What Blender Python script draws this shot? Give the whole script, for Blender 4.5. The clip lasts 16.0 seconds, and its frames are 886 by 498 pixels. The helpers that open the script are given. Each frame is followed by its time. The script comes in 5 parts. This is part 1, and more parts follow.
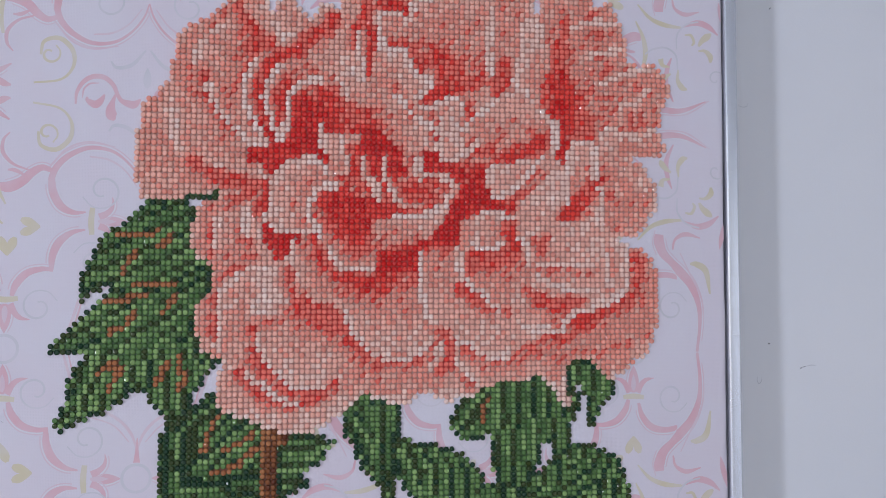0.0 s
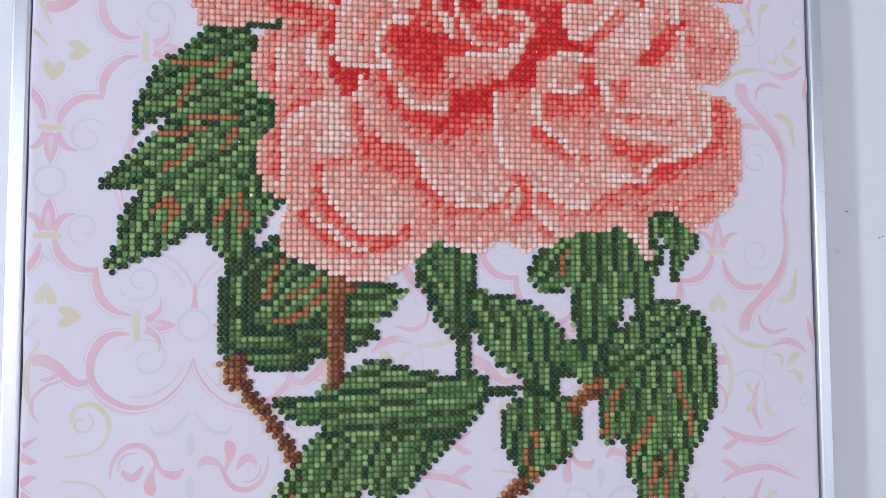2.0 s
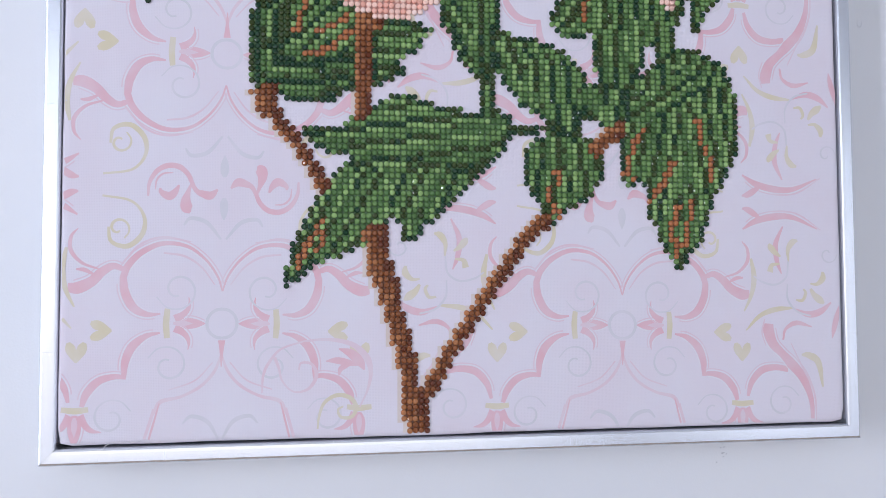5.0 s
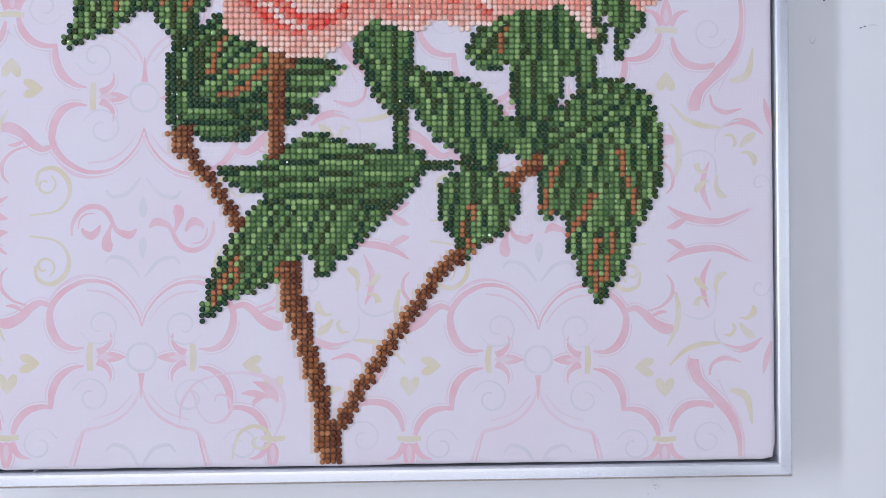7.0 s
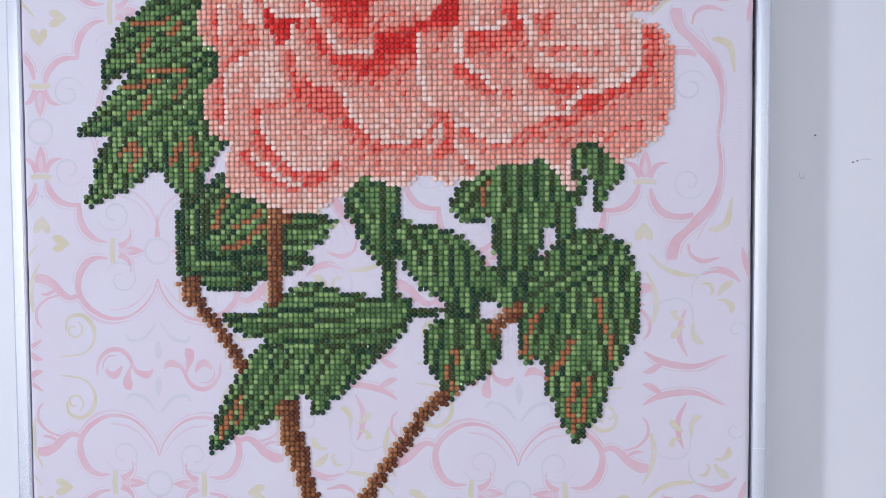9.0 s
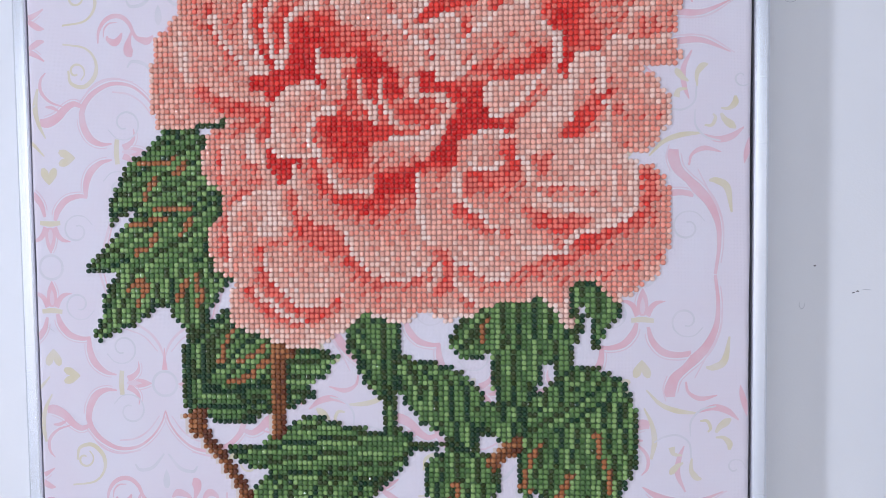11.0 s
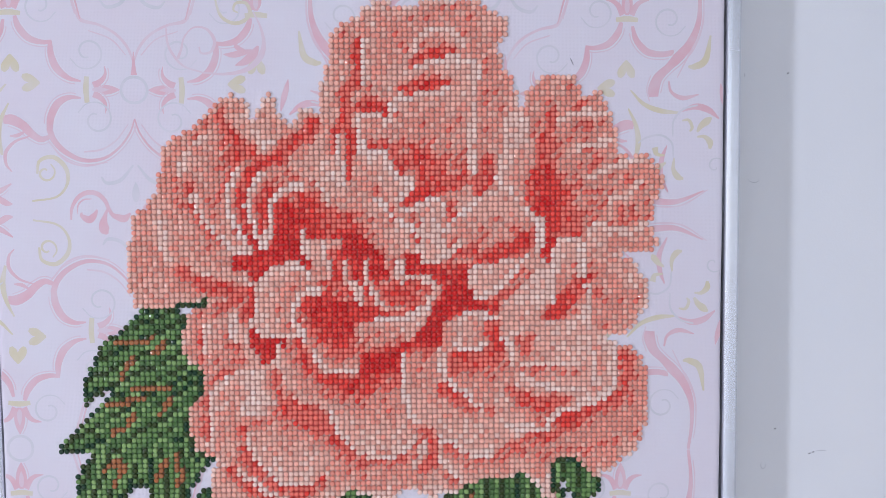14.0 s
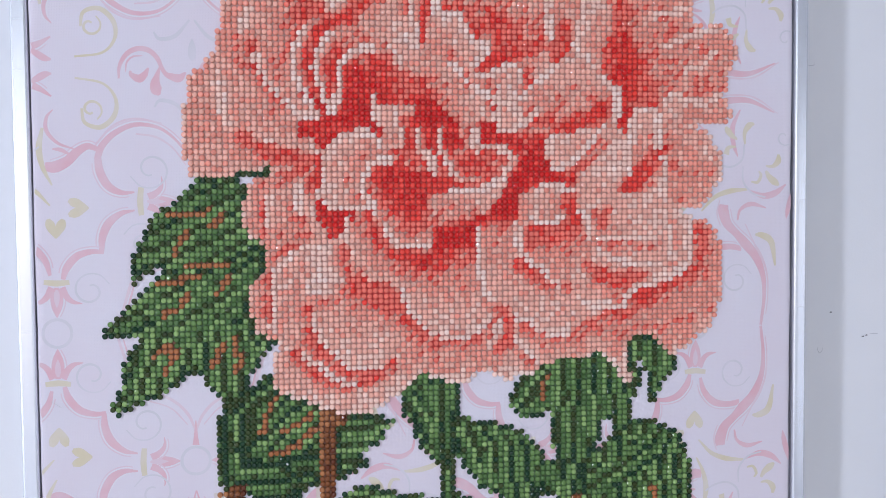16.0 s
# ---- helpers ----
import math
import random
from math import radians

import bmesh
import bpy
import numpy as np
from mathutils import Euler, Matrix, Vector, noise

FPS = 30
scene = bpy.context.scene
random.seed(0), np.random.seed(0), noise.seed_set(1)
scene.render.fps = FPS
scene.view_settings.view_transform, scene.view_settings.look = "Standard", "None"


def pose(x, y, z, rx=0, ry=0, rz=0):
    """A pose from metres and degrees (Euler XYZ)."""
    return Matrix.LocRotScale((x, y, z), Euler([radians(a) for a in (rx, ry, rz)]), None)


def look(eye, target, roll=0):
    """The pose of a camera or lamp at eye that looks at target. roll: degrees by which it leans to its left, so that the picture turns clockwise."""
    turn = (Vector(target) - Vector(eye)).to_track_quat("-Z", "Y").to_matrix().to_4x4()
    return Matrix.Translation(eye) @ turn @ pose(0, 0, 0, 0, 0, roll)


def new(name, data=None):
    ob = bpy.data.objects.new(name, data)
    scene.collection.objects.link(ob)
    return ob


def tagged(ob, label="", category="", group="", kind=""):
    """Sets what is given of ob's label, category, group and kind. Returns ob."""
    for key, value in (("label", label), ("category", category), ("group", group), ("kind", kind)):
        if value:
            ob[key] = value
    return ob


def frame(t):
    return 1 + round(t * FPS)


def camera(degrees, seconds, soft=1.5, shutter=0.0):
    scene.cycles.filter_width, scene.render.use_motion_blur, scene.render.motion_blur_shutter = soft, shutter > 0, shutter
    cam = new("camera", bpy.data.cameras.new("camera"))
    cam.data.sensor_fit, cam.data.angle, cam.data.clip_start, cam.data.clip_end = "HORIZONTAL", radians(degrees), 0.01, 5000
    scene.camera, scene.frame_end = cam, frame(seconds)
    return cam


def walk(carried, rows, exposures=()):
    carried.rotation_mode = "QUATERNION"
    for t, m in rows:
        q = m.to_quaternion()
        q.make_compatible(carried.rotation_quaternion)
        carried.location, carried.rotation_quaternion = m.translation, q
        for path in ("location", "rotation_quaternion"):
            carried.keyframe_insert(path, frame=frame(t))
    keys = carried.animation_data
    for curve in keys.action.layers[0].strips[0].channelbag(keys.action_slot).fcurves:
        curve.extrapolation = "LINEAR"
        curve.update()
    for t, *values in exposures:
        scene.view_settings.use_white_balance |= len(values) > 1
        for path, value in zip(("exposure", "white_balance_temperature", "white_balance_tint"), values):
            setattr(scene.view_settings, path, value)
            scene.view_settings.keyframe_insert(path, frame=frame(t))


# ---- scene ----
cam = camera(56.98, 16.0, soft=0.75)
# seconds, eye x, y, z in metres, yaw, pitch and roll in degrees
ROWS = [
    (0.0, -0.0314, -0.4419, 1.5842, -8.49, 2.66, 0.06),
    (0.5, -0.0480, -0.4275, 1.5618, -9.25, 3.05, 0.03),
    (1.0, -0.0624, -0.4132, 1.5405, -9.79, 3.23, 0.03),
    (1.5, -0.0697, -0.4025, 1.5216, -10.11, 3.10, 0.01),
    (2.0, -0.0778, -0.4003, 1.4978, -10.27, 3.54, -0.14),
    (2.5, -0.0894, -0.4015, 1.4753, -10.24, 3.52, -0.14),
    (3.0, -0.0933, -0.3966, 1.4456, -10.48, 3.82, -0.20),
    (3.5, -0.0948, -0.3942, 1.4175, -10.32, 3.92, -0.27),
    (4.0, -0.0943, -0.3914, 1.3914, -9.95, 3.49, -0.30),
    (4.5, -0.0902, -0.3955, 1.3767, -9.45, 3.05, -0.30),
    (5.0, -0.0793, -0.4044, 1.3723, -8.59, 2.63, -0.26),
    (5.5, -0.0632, -0.4118, 1.3753, -7.45, 2.24, -0.21),
    (6.0, -0.0433, -0.4177, 1.3830, -6.08, 1.81, -0.18),
    (6.5, -0.0210, -0.4195, 1.3923, -4.55, 1.34, -0.17),
    (7.0, 0.0076, -0.4180, 1.4038, -2.58, 0.72, -0.19),
    (7.5, 0.0228, -0.4242, 1.4203, -0.58, -0.02, -0.22),
    (8.0, 0.0376, -0.4318, 1.4461, 0.98, -0.85, -0.25),
    (8.5, 0.0509, -0.4402, 1.4809, 2.33, -1.87, -0.24),
    (9.0, 0.0600, -0.4436, 1.5058, 3.27, -2.45, -0.27),
    (9.5, 0.0662, -0.4426, 1.5263, 3.98, -2.70, -0.36),
    (10.0, 0.0702, -0.4405, 1.5447, 4.46, -2.75, -0.48),
    (10.5, 0.0725, -0.4403, 1.5633, 4.76, -2.77, -0.58),
    (11.0, 0.0736, -0.4455, 1.5845, 4.89, -2.91, -0.64),
    (11.5, 0.0746, -0.4565, 1.6134, 4.96, -3.23, -0.66),
    (12.0, 0.0734, -0.4605, 1.6361, 4.83, -3.29, -0.68),
    (12.5, 0.0707, -0.4611, 1.6575, 4.56, -3.22, -0.62),
    (13.0, 0.0635, -0.4623, 1.6780, 3.89, -3.34, -0.62),
    (13.5, 0.0533, -0.4552, 1.6858, 2.10, -3.29, -0.58),
    (14.0, 0.0363, -0.4484, 1.6863, -1.06, -3.24, -0.46),
    (14.5, 0.0177, -0.4393, 1.6771, -3.29, -3.42, -0.45),
    (15.0, -0.0035, -0.4289, 1.6598, -5.49, -3.39, -0.43),
    (15.5, -0.0265, -0.4225, 1.6337, -6.91, -3.05, -0.46),
    (16.0, -0.0540, -0.4244, 1.6089, -7.70, -2.26, -0.49),
]
EXPOSURES = [(0.0, -0.42), (0.5, -0.36), (1.0, -0.08), (1.5, -0.03), (3.5, -0.05), (7.0, -0.02), (11.0, -0.02), (12.5, -0.02), (14.0, -0.07), (15.0, -0.08), (16.0, -0.08)]


def walk_pose(x, y, z, yaw, pitch, roll):
    """The camera's pose: it looks along +y at no yaw, with a roll about its own axis."""
    return pose(x, y, z, 90 + pitch, 0, yaw) @ pose(0, 0, 0, 0, 0, roll)


walk(cam, [(t, walk_pose(*row)) for t, *row in ROWS], EXPOSURES)

# ---- sizes, in metres ----
HALF = 0.200            # half the width of the canvas
LOW, HIGH = 1.300, 1.812  # the lowest line of dots and the upper edge
FOOT = LOW - 0.0015       # its lower edge
PITCH = 0.002866        # from dot to dot
WALL = 0.0315           # how far the room's wall lies behind the canvas
LEFT_WALL, RIGHT_WALL, BACK_WALL, ROOF = -1.5, 2.2, -2.5, 2.75

# ---- world and light ----
world = bpy.data.worlds.new("sky")
scene.world = world
world.use_nodes = True
sky = world.node_tree.nodes.new("ShaderNodeTexSky")
sky.sky_type, sky.sun_disc, sky.sun_elevation, sky.sun_rotation = "NISHITA", False, radians(38), radians(200)
world.node_tree.links.new(sky.outputs[0], world.node_tree.nodes["Background"].inputs[0])
world.node_tree.nodes["Background"].inputs[1].default_value = 0.1


def window_light(name, m, wide, tall, watts, colour):
    lamp = bpy.data.lights.new(name, "AREA")
    lamp.shape, lamp.size, lamp.size_y, lamp.energy, lamp.color = "RECTANGLE", wide, tall, watts, colour
    ob = new(name, lamp)
    ob.matrix_world = m
    return ob


SIDE_Y, SIDE_WIDE, SIDE_LOW, SIDE_HIGH = -1.21, 0.15, 1.0, 2.05
BACK_X, BACK_WIDE, BACK_LOW, BACK_HIGH = -0.34, 2.3, 0.15, 2.25
FAR_X, FAR_WIDE, FAR_LOW, FAR_HIGH = 1.65, 0.7, 0.6, 1.95
window_light("side_window_daylight", look((LEFT_WALL + 0.01, SIDE_Y, 1.5), (0.2, SIDE_Y + 0.0001, 1.5)), SIDE_WIDE, SIDE_HIGH - SIDE_LOW, 24.0, (0.775, 0.825, 1.0))
# soft frontal fill, added behind the camera in an opening that is never seen
window_light("back_fill_daylight", look((BACK_X, BACK_WALL + 0.01, (BACK_LOW + BACK_HIGH) / 2), (BACK_X, 0.0, (BACK_LOW + BACK_HIGH) / 2)), BACK_WIDE, BACK_HIGH - BACK_LOW, 16.8, (0.775, 0.825, 1.0))
window_light("far_window_daylight", look((FAR_X, BACK_WALL + 0.01, (FAR_LOW + FAR_HIGH) / 2), (FAR_X, 0.0, (FAR_LOW + FAR_HIGH) / 2)), FAR_WIDE, FAR_HIGH - FAR_LOW, 4.2, (0.775, 0.825, 1.0))


# ---- materials ----
def material(name, colour, rough=0.6, metal=0.0, **more):
    """A Principled material: its node tree, its shader and itself."""
    m = bpy.data.materials.new(name)
    m.use_nodes = True
    b = m.node_tree.nodes["Principled BSDF"]
    b.inputs["Base Color"].default_value = (*colour, 1)
    b.inputs["Roughness"].default_value, b.inputs["Metallic"].default_value = rough, metal
    for key, value in more.items():
        b.inputs[key.replace("_", " ")].default_value = value
    return m


def node(m, kind, **values):
    n = m.node_tree.nodes.new(kind)
    for key, value in values.items():
        n.inputs[key.replace("_", " ")].default_value = value
    return n


def link(m, a, b):
    m.node_tree.links.new(a, b)


def noise_of(m, scale, detail=3.0, stretch=(1, 1, 1)):
    """A noise in metres of the object's own space."""
    place, mapping = node(m, "ShaderNodeTexCoord"), node(m, "ShaderNodeMapping")
    mapping.inputs["Scale"].default_value = stretch
    n = node(m, "ShaderNodeTexNoise", Scale=scale, Detail=detail)
    link(m, place.outputs["Object"], mapping.inputs["Vector"])
    link(m, mapping.outputs["Vector"], n.inputs["Vector"])
    return n.outputs["Fac"]


def two_tones(m, fac, a, b, low=0.35, high=0.65):
    """The base colour between two tones by a noise."""
    ramp = node(m, "ShaderNodeValToRGB")
    ramp.color_ramp.elements[0].color, ramp.color_ramp.elements[1].color = (*a, 1), (*b, 1)
    ramp.color_ramp.elements[0].position, ramp.color_ramp.elements[1].position = low, high
    link(m, fac, ramp.inputs["Fac"])
    link(m, ramp.outputs["Color"], m.node_tree.nodes["Principled BSDF"].inputs["Base Color"])
    return ramp


def relief(m, height, strength, distance):
    bump = node(m, "ShaderNodeBump", Strength=strength, Distance=distance)
    link(m, height, bump.inputs["Height"])
    link(m, bump.outputs["Normal"], m.node_tree.nodes["Principled BSDF"].inputs["Normal"])


def wall_paint():
    m = material("white_wall_paint", (0.785, 0.80, 0.82), 0.5)
    two_tones(m, noise_of(m, 5.0, 4.0), (0.775, 0.795, 0.82), (0.81, 0.82, 0.835))
    relief(m, noise_of(m, 900.0, 2.0), 0.06, 0.001)
    return m


def canvas_cloth():
    m = material("printed_canvas", (0.74, 0.70, 0.76), 0.62)
    two_tones(m, noise_of(m, 22.0, 4.0), (0.742, 0.680, 0.745), (0.742, 0.712, 0.775))
    place = node(m, "ShaderNodeTexCoord")
    weave = None
    for axis in ("X", "Z"):
        w = node(m, "ShaderNodeTexWave", Scale=420.0, Distortion=0.6)
        w.bands_direction = axis
        link(m, place.outputs["Object"], w.inputs["Vector"])
        if weave is None:
            weave = w.outputs["Fac"]
        else:
            add = node(m, "ShaderNodeMath")
            link(m, weave, add.inputs[0])
            link(m, w.outputs["Fac"], add.inputs[1])
            weave = add.outputs[0]
    relief(m, weave, 0.12, 0.0003)
    return m


def ink(name, strong, faint):
    m = material(name, strong, 0.62)
    two_tones(m, noise_of(m, 70.0, 4.0), strong, faint, 0.35, 0.72)
    return m


def aluminium():
    m = material("brushed_aluminium", (0.74, 0.77, 0.82), 0.3, 0.8)
    grain = noise_of(m, 900.0, 2.0, (1.0, 1.0, 0.02))
    spread = node(m, "ShaderNodeMapRange", To_Min=0.22, To_Max=0.30)
    link(m, grain, spread.inputs["Value"])
    link(m, spread.outputs["Result"], m.node_tree.nodes["Principled BSDF"].inputs["Roughness"])
    return m


def resin(name, colour, gloss=0.28, rough=0.06):
    """The faceted resin of a dot, each one a little lighter or darker."""
    m = material(name, colour, rough, 0.0, Specular_IOR_Level=gloss)
    each, geo = node(m, "ShaderNodeObjectInfo"), node(m, "ShaderNodeNewGeometry")
    add = node(m, "ShaderNodeMath")
    link(m, each.outputs["Random"], add.inputs[0])
    link(m, geo.outputs["Random Per Island"], add.inputs[1])
    cut = node(m, "ShaderNodeMath")
    cut.operation = "FRACT"
    link(m, add.outputs[0], cut.inputs[0])
    two_tones(m, cut.outputs[0], tuple(c * 0.88 for c in colour), tuple(min(1.0, c * 1.10) for c in colour), 0.0, 1.0)
    return m


WALL_PAINT, CANVAS, ALU = wall_paint(), canvas_cloth(), aluminium()
PINK_INK = ink("pink_print", (0.745, 0.46, 0.515), (0.74, 0.565, 0.62))
PALE_INK = ink("pale_pink_print", (0.74, 0.565, 0.63), (0.735, 0.65, 0.705))
YELLOW_INK = ink("yellow_print", (0.685, 0.615, 0.44), (0.715, 0.665, 0.60))
GREY_INK = ink("grey_print", (0.64, 0.63, 0.67), (0.71, 0.675, 0.73))
WHITE_INK = material("white_print", (0.775, 0.75, 0.79), 0.6)
BEIGE_INK = ink("beige_print", (0.66, 0.56, 0.50), (0.70, 0.64, 0.62))
GLASS = material("window_glass", (0.95, 0.97, 1.0), 0.0, 0.0, Transmission_Weight=1.0)
FRAME_PAINT = material("white_window_paint", (0.8, 0.8, 0.8), 0.4)
FLOOR_WOOD = material("oak_floor", (0.32, 0.22, 0.14), 0.45)
two_tones(FLOOR_WOOD, noise_of(FLOOR_WOOD, 6.0, 4.0, (1, 12, 1)), (0.26, 0.17, 0.10), (0.38, 0.27, 0.17))
BACKING = material("dark_gap", (0.04, 0.04, 0.045), 0.8)
SPECK = material("dark_speck", (0.16, 0.16, 0.18), 0.8)
SCUFF = material("grey_scuff", (0.56, 0.575, 0.60), 0.6)
FLOWER = [resin("resin_" + n, c, 0.33) for n, c in (
    ("blush_white", (0.97, 0.705, 0.61)), ("pale_blush", (0.95, 0.62, 0.51)), ("peach_pink", (0.90, 0.465, 0.36)), ("salmon", (0.88, 0.335, 0.25)),
    ("coral", (0.87, 0.185, 0.135)), ("red", (0.84, 0.065, 0.048)), ("deep_red", (0.68, 0.020, 0.018)))]
GREEN = [resin("resin_" + n, c) for n, c in (
    ("bottle_green", (0.013, 0.047, 0.022)), ("dark_olive", (0.038, 0.060, 0.017)), ("leaf_green", (0.085, 0.175, 0.055)), ("grass_green", (0.145, 0.265, 0.085)), ("light_green", (0.26, 0.41, 0.145)))]
BROWN = [resin("resin_" + n, c) for n, c in (("dark_brown", (0.125, 0.034, 0.015)), ("chestnut", (0.24, 0.082, 0.030)), ("light_brown", (0.42, 0.170, 0.068)), ("rust", (0.42, 0.155, 0.062)))]
# chart print; rose and red are darkened to put shade between the dots
CHART = [material("chart_print_" + n, c, 0.6) for n, c in (("rose", (0.54, 0.30, 0.25)), ("red", (0.52, 0.042, 0.036)), ("green", (0.065, 0.135, 0.05)), ("brown", (0.16, 0.06, 0.03)))]


# ---- mesh helpers ----
def part(name, bm, mat, parent=None, label="", kind=""):
    """Links a bmesh as one mesh object under its thing."""
    mesh = bpy.data.meshes.new(name)
    bm.to_mesh(mesh)
    bm.free()
    mesh.materials.append(mat)
    ob = new(name, mesh)
    ob.parent = parent
    return tagged(ob, label, "", "", kind)


def box(bm, x0, x1, y0, y1, z0, z1, bevel=0.0):
    made = bmesh.ops.create_cube(bm, size=1.0, matrix=Matrix.LocRotScale(((x0 + x1) / 2, (y0 + y1) / 2, (z0 + z1) / 2), None, (x1 - x0, y1 - y0, z1 - z0)))
    if bevel:
        edges = list({e for v in made["verts"] for e in v.link_edges})
        bmesh.ops.bevel(bm, geom=edges, offset=bevel, segments=3, profile=0.6, affect="EDGES")
    return bm


def setting(name, bm, mat, label, category):
    return tagged(part(name, bm, mat), label, category, "", "structure")


def smooth_line(points, steps=8):
    """A Catmull-Rom line through points of two or more numbers."""
    p = np.array(points, float)
    p = np.vstack([2 * p[0] - p[1], p, 2 * p[-1] - p[-2]])
    out = []
    for k in range(1, len(p) - 2):
        for s in np.arange(steps) / steps:
            a, b, c, d = p[k - 1:k + 3]
            out.append(0.5 * (2 * b + (c - a) * s + (2 * a - 5 * b + 4 * c - d) * s**2 + (3 * b - a - 3 * c + d) * s**3))
    return np.array(out + [p[-2]])


# ---- the room ----
def wall_with_window(name, flat, across, low, high, label):
    """A wall 0.15 thick with a window's opening. flat: function from (along, depth, z) to the world."""
    bm = bmesh.new()
    (a0, a1), (w0, w1) = across
    for p, q, r, s in ((a0, w0, 0, ROOF), (w1, a1, 0, ROOF), (w0, w1, 0, low), (w0, w1, high, ROOF)):
        corners = [flat(a, d, z) for a in (p, q) for d in (0, 0.15) for z in (r, s)]
        xs, ys, zs = zip(*corners)
        box(bm, min(xs), max(xs), min(ys), max(ys), min(zs), max(zs))
    return setting(name, bm, WALL_PAINT, label, "wall")


def window(name, flat, w0, w1, low, high):
    holder = tagged(new(name), "white painted window frame with clear glass", "window", "", "structure")
    for n, (p, q, r, s) in (("jamb", (w0, w0 + 0.05, low, high)), ("jamb", (w1 - 0.05, w1, low, high)), ("head", (w0 + 0.05, w1 - 0.05, high - 0.05, high)), ("window_sill", (w0 + 0.05, w1 - 0.05, low, low + 0.05))):
        corners = [flat(a, d, z) for a in (p, q) for d in (0.06, 0.12) for z in (r, s)]
        xs, ys, zs = zip(*corners)
        part(n, box(bmesh.new(), min(xs), max(xs), min(ys), max(ys), min(zs), max(zs), 0.004), FRAME_PAINT, holder)
    corners = [flat(a, d, z) for a in (w0 + 0.05, w1 - 0.05) for d in (0.085, 0.091) for z in (low + 0.05, high - 0.05)]
    xs, ys, zs = zip(*corners)
    pane = part("pane", box(bmesh.new(), min(xs), max(xs), min(ys), max(ys), min(zs), max(zs)), GLASS, holder)
    pane.visible_shadow = False


def left_flat(a, d, z):
    return LEFT_WALL - d, a, z


def back_flat(a, d, z):
    return a, BACK_WALL - d, z


setting("wall_north", box(bmesh.new(), LEFT_WALL - 0.15, RIGHT_WALL + 0.15, WALL, WALL + 0.15, 0, ROOF), WALL_PAINT, "plain white painted wall with small scuffs", "wall")
setting("wall_east", box(bmesh.new(), RIGHT_WALL, RIGHT_WALL + 0.15, BACK_WALL - 0.15, WALL, 0, ROOF), WALL_PAINT, "plain white painted side wall", "wall")
side_span, back_span = (SIDE_Y - SIDE_WIDE / 2, SIDE_Y + SIDE_WIDE / 2), (BACK_X - BACK_WIDE / 2, BACK_X + BACK_WIDE / 2)
wall_with_window("wall_west", left_flat, ((BACK_WALL - 0.15, WALL), side_span), SIDE_LOW, SIDE_HIGH, "white painted wall with a narrow window")
far_span = (FAR_X - FAR_WIDE / 2, FAR_X + FAR_WIDE / 2)
# this wall's wide opening is added to house the fill lamp
wall_with_window("wall_south", back_flat, ((LEFT_WALL, 1.1), back_span), BACK_LOW, BACK_HIGH, "white painted wall with an added, unseen wide window for fill light")
wall_with_window("wall_southeast", back_flat, ((1.1, RIGHT_WALL), far_span), FAR_LOW, FAR_HIGH, "white painted wall with a small window")
window("window_1", left_flat, *side_span, SIDE_LOW, SIDE_HIGH)
# frame and glass made up around the fill lamp, out of view
window("fill_window", back_flat, *back_span, BACK_LOW, BACK_HIGH)
window("window_3", back_flat, *far_span, FAR_LOW, FAR_HIGH)
setting("floor", box(bmesh.new(), LEFT_WALL - 0.15, RIGHT_WALL + 0.15, BACK_WALL - 0.15, WALL + 0.15, -0.1, 0), FLOOR_WOOD, "oak floor of a small room", "floor")
setting("ceiling", box(bmesh.new(), LEFT_WALL - 0.15, RIGHT_WALL + 0.15, BACK_WALL - 0.15, WALL + 0.15, ROOF, ROOF + 0.1), WALL_PAINT, "plain white ceiling", "ceiling")

# ---- the picture: canvas and aluminium frame ----
picture = tagged(new("framed_picture"), "framed pink peony made of resin dots on printed canvas", "picture")
GAP, LIP, OUTER = 0.0009, 0.0079, HALF + 0.0009 + 0.0079


def canvas_body():
    """A stretched canvas: soft rounded edges that wander a little between the staples."""
    bm, rim_points = bmesh.new(), []
    w, h, n = HALF, (HIGH - FOOT) / 2, 60
    for k in range(4 * n):
        side, t = divmod(k, n)
        t = 2 * t / n - 1
        rim_points.append(((t * w, -h), (w, t * h), (-t * w, h), (-w, -t * h))[side])
    rings = []
    for inset, depth, loose in ((0.0, 0.018, 1.0), (0.0, 0.004, 1.0), (0.0004, 0.0017, 0.8), (0.0012, 0.0006, 0.5), (0.0026, 0.0001, 0.2), (0.0042, 0.0, 0.0)):
        ring = []
        for x, z in rim_points:
            wander = 0.0005 * loose * noise.noise((x * 16, z * 16, 3.3)) + 0.0003 * loose * noise.noise((x * 50, z * 50, 7.7))
            # the corners are folded round
            corner = max(0.0, 1 - math.hypot(w - abs(x), h - abs(z)) / 0.004) * 0.0012
            sx, sz = (w - inset + wander - corner) / w, (h - inset + wander - corner) / h
            ring.append(bm.verts.new((x * sx, depth, (FOOT + HIGH) / 2 + z * sz)))
        rings.append(ring)
    for a, b in zip(rings[:-1], rings[1:]):
        for k in range(4 * n):
            j = (k + 1) % (4 * n)
            bm.faces.new([a[k], a[j], b[j], b[k]]).smooth = True
    bm.faces.new(rings[-1])
    bm.faces.new(rings[0][::-1])
    return bm


canvas = part("canvas", canvas_body(), CANVAS, picture, "white canvas printed with pale pink and yellow scrolls")


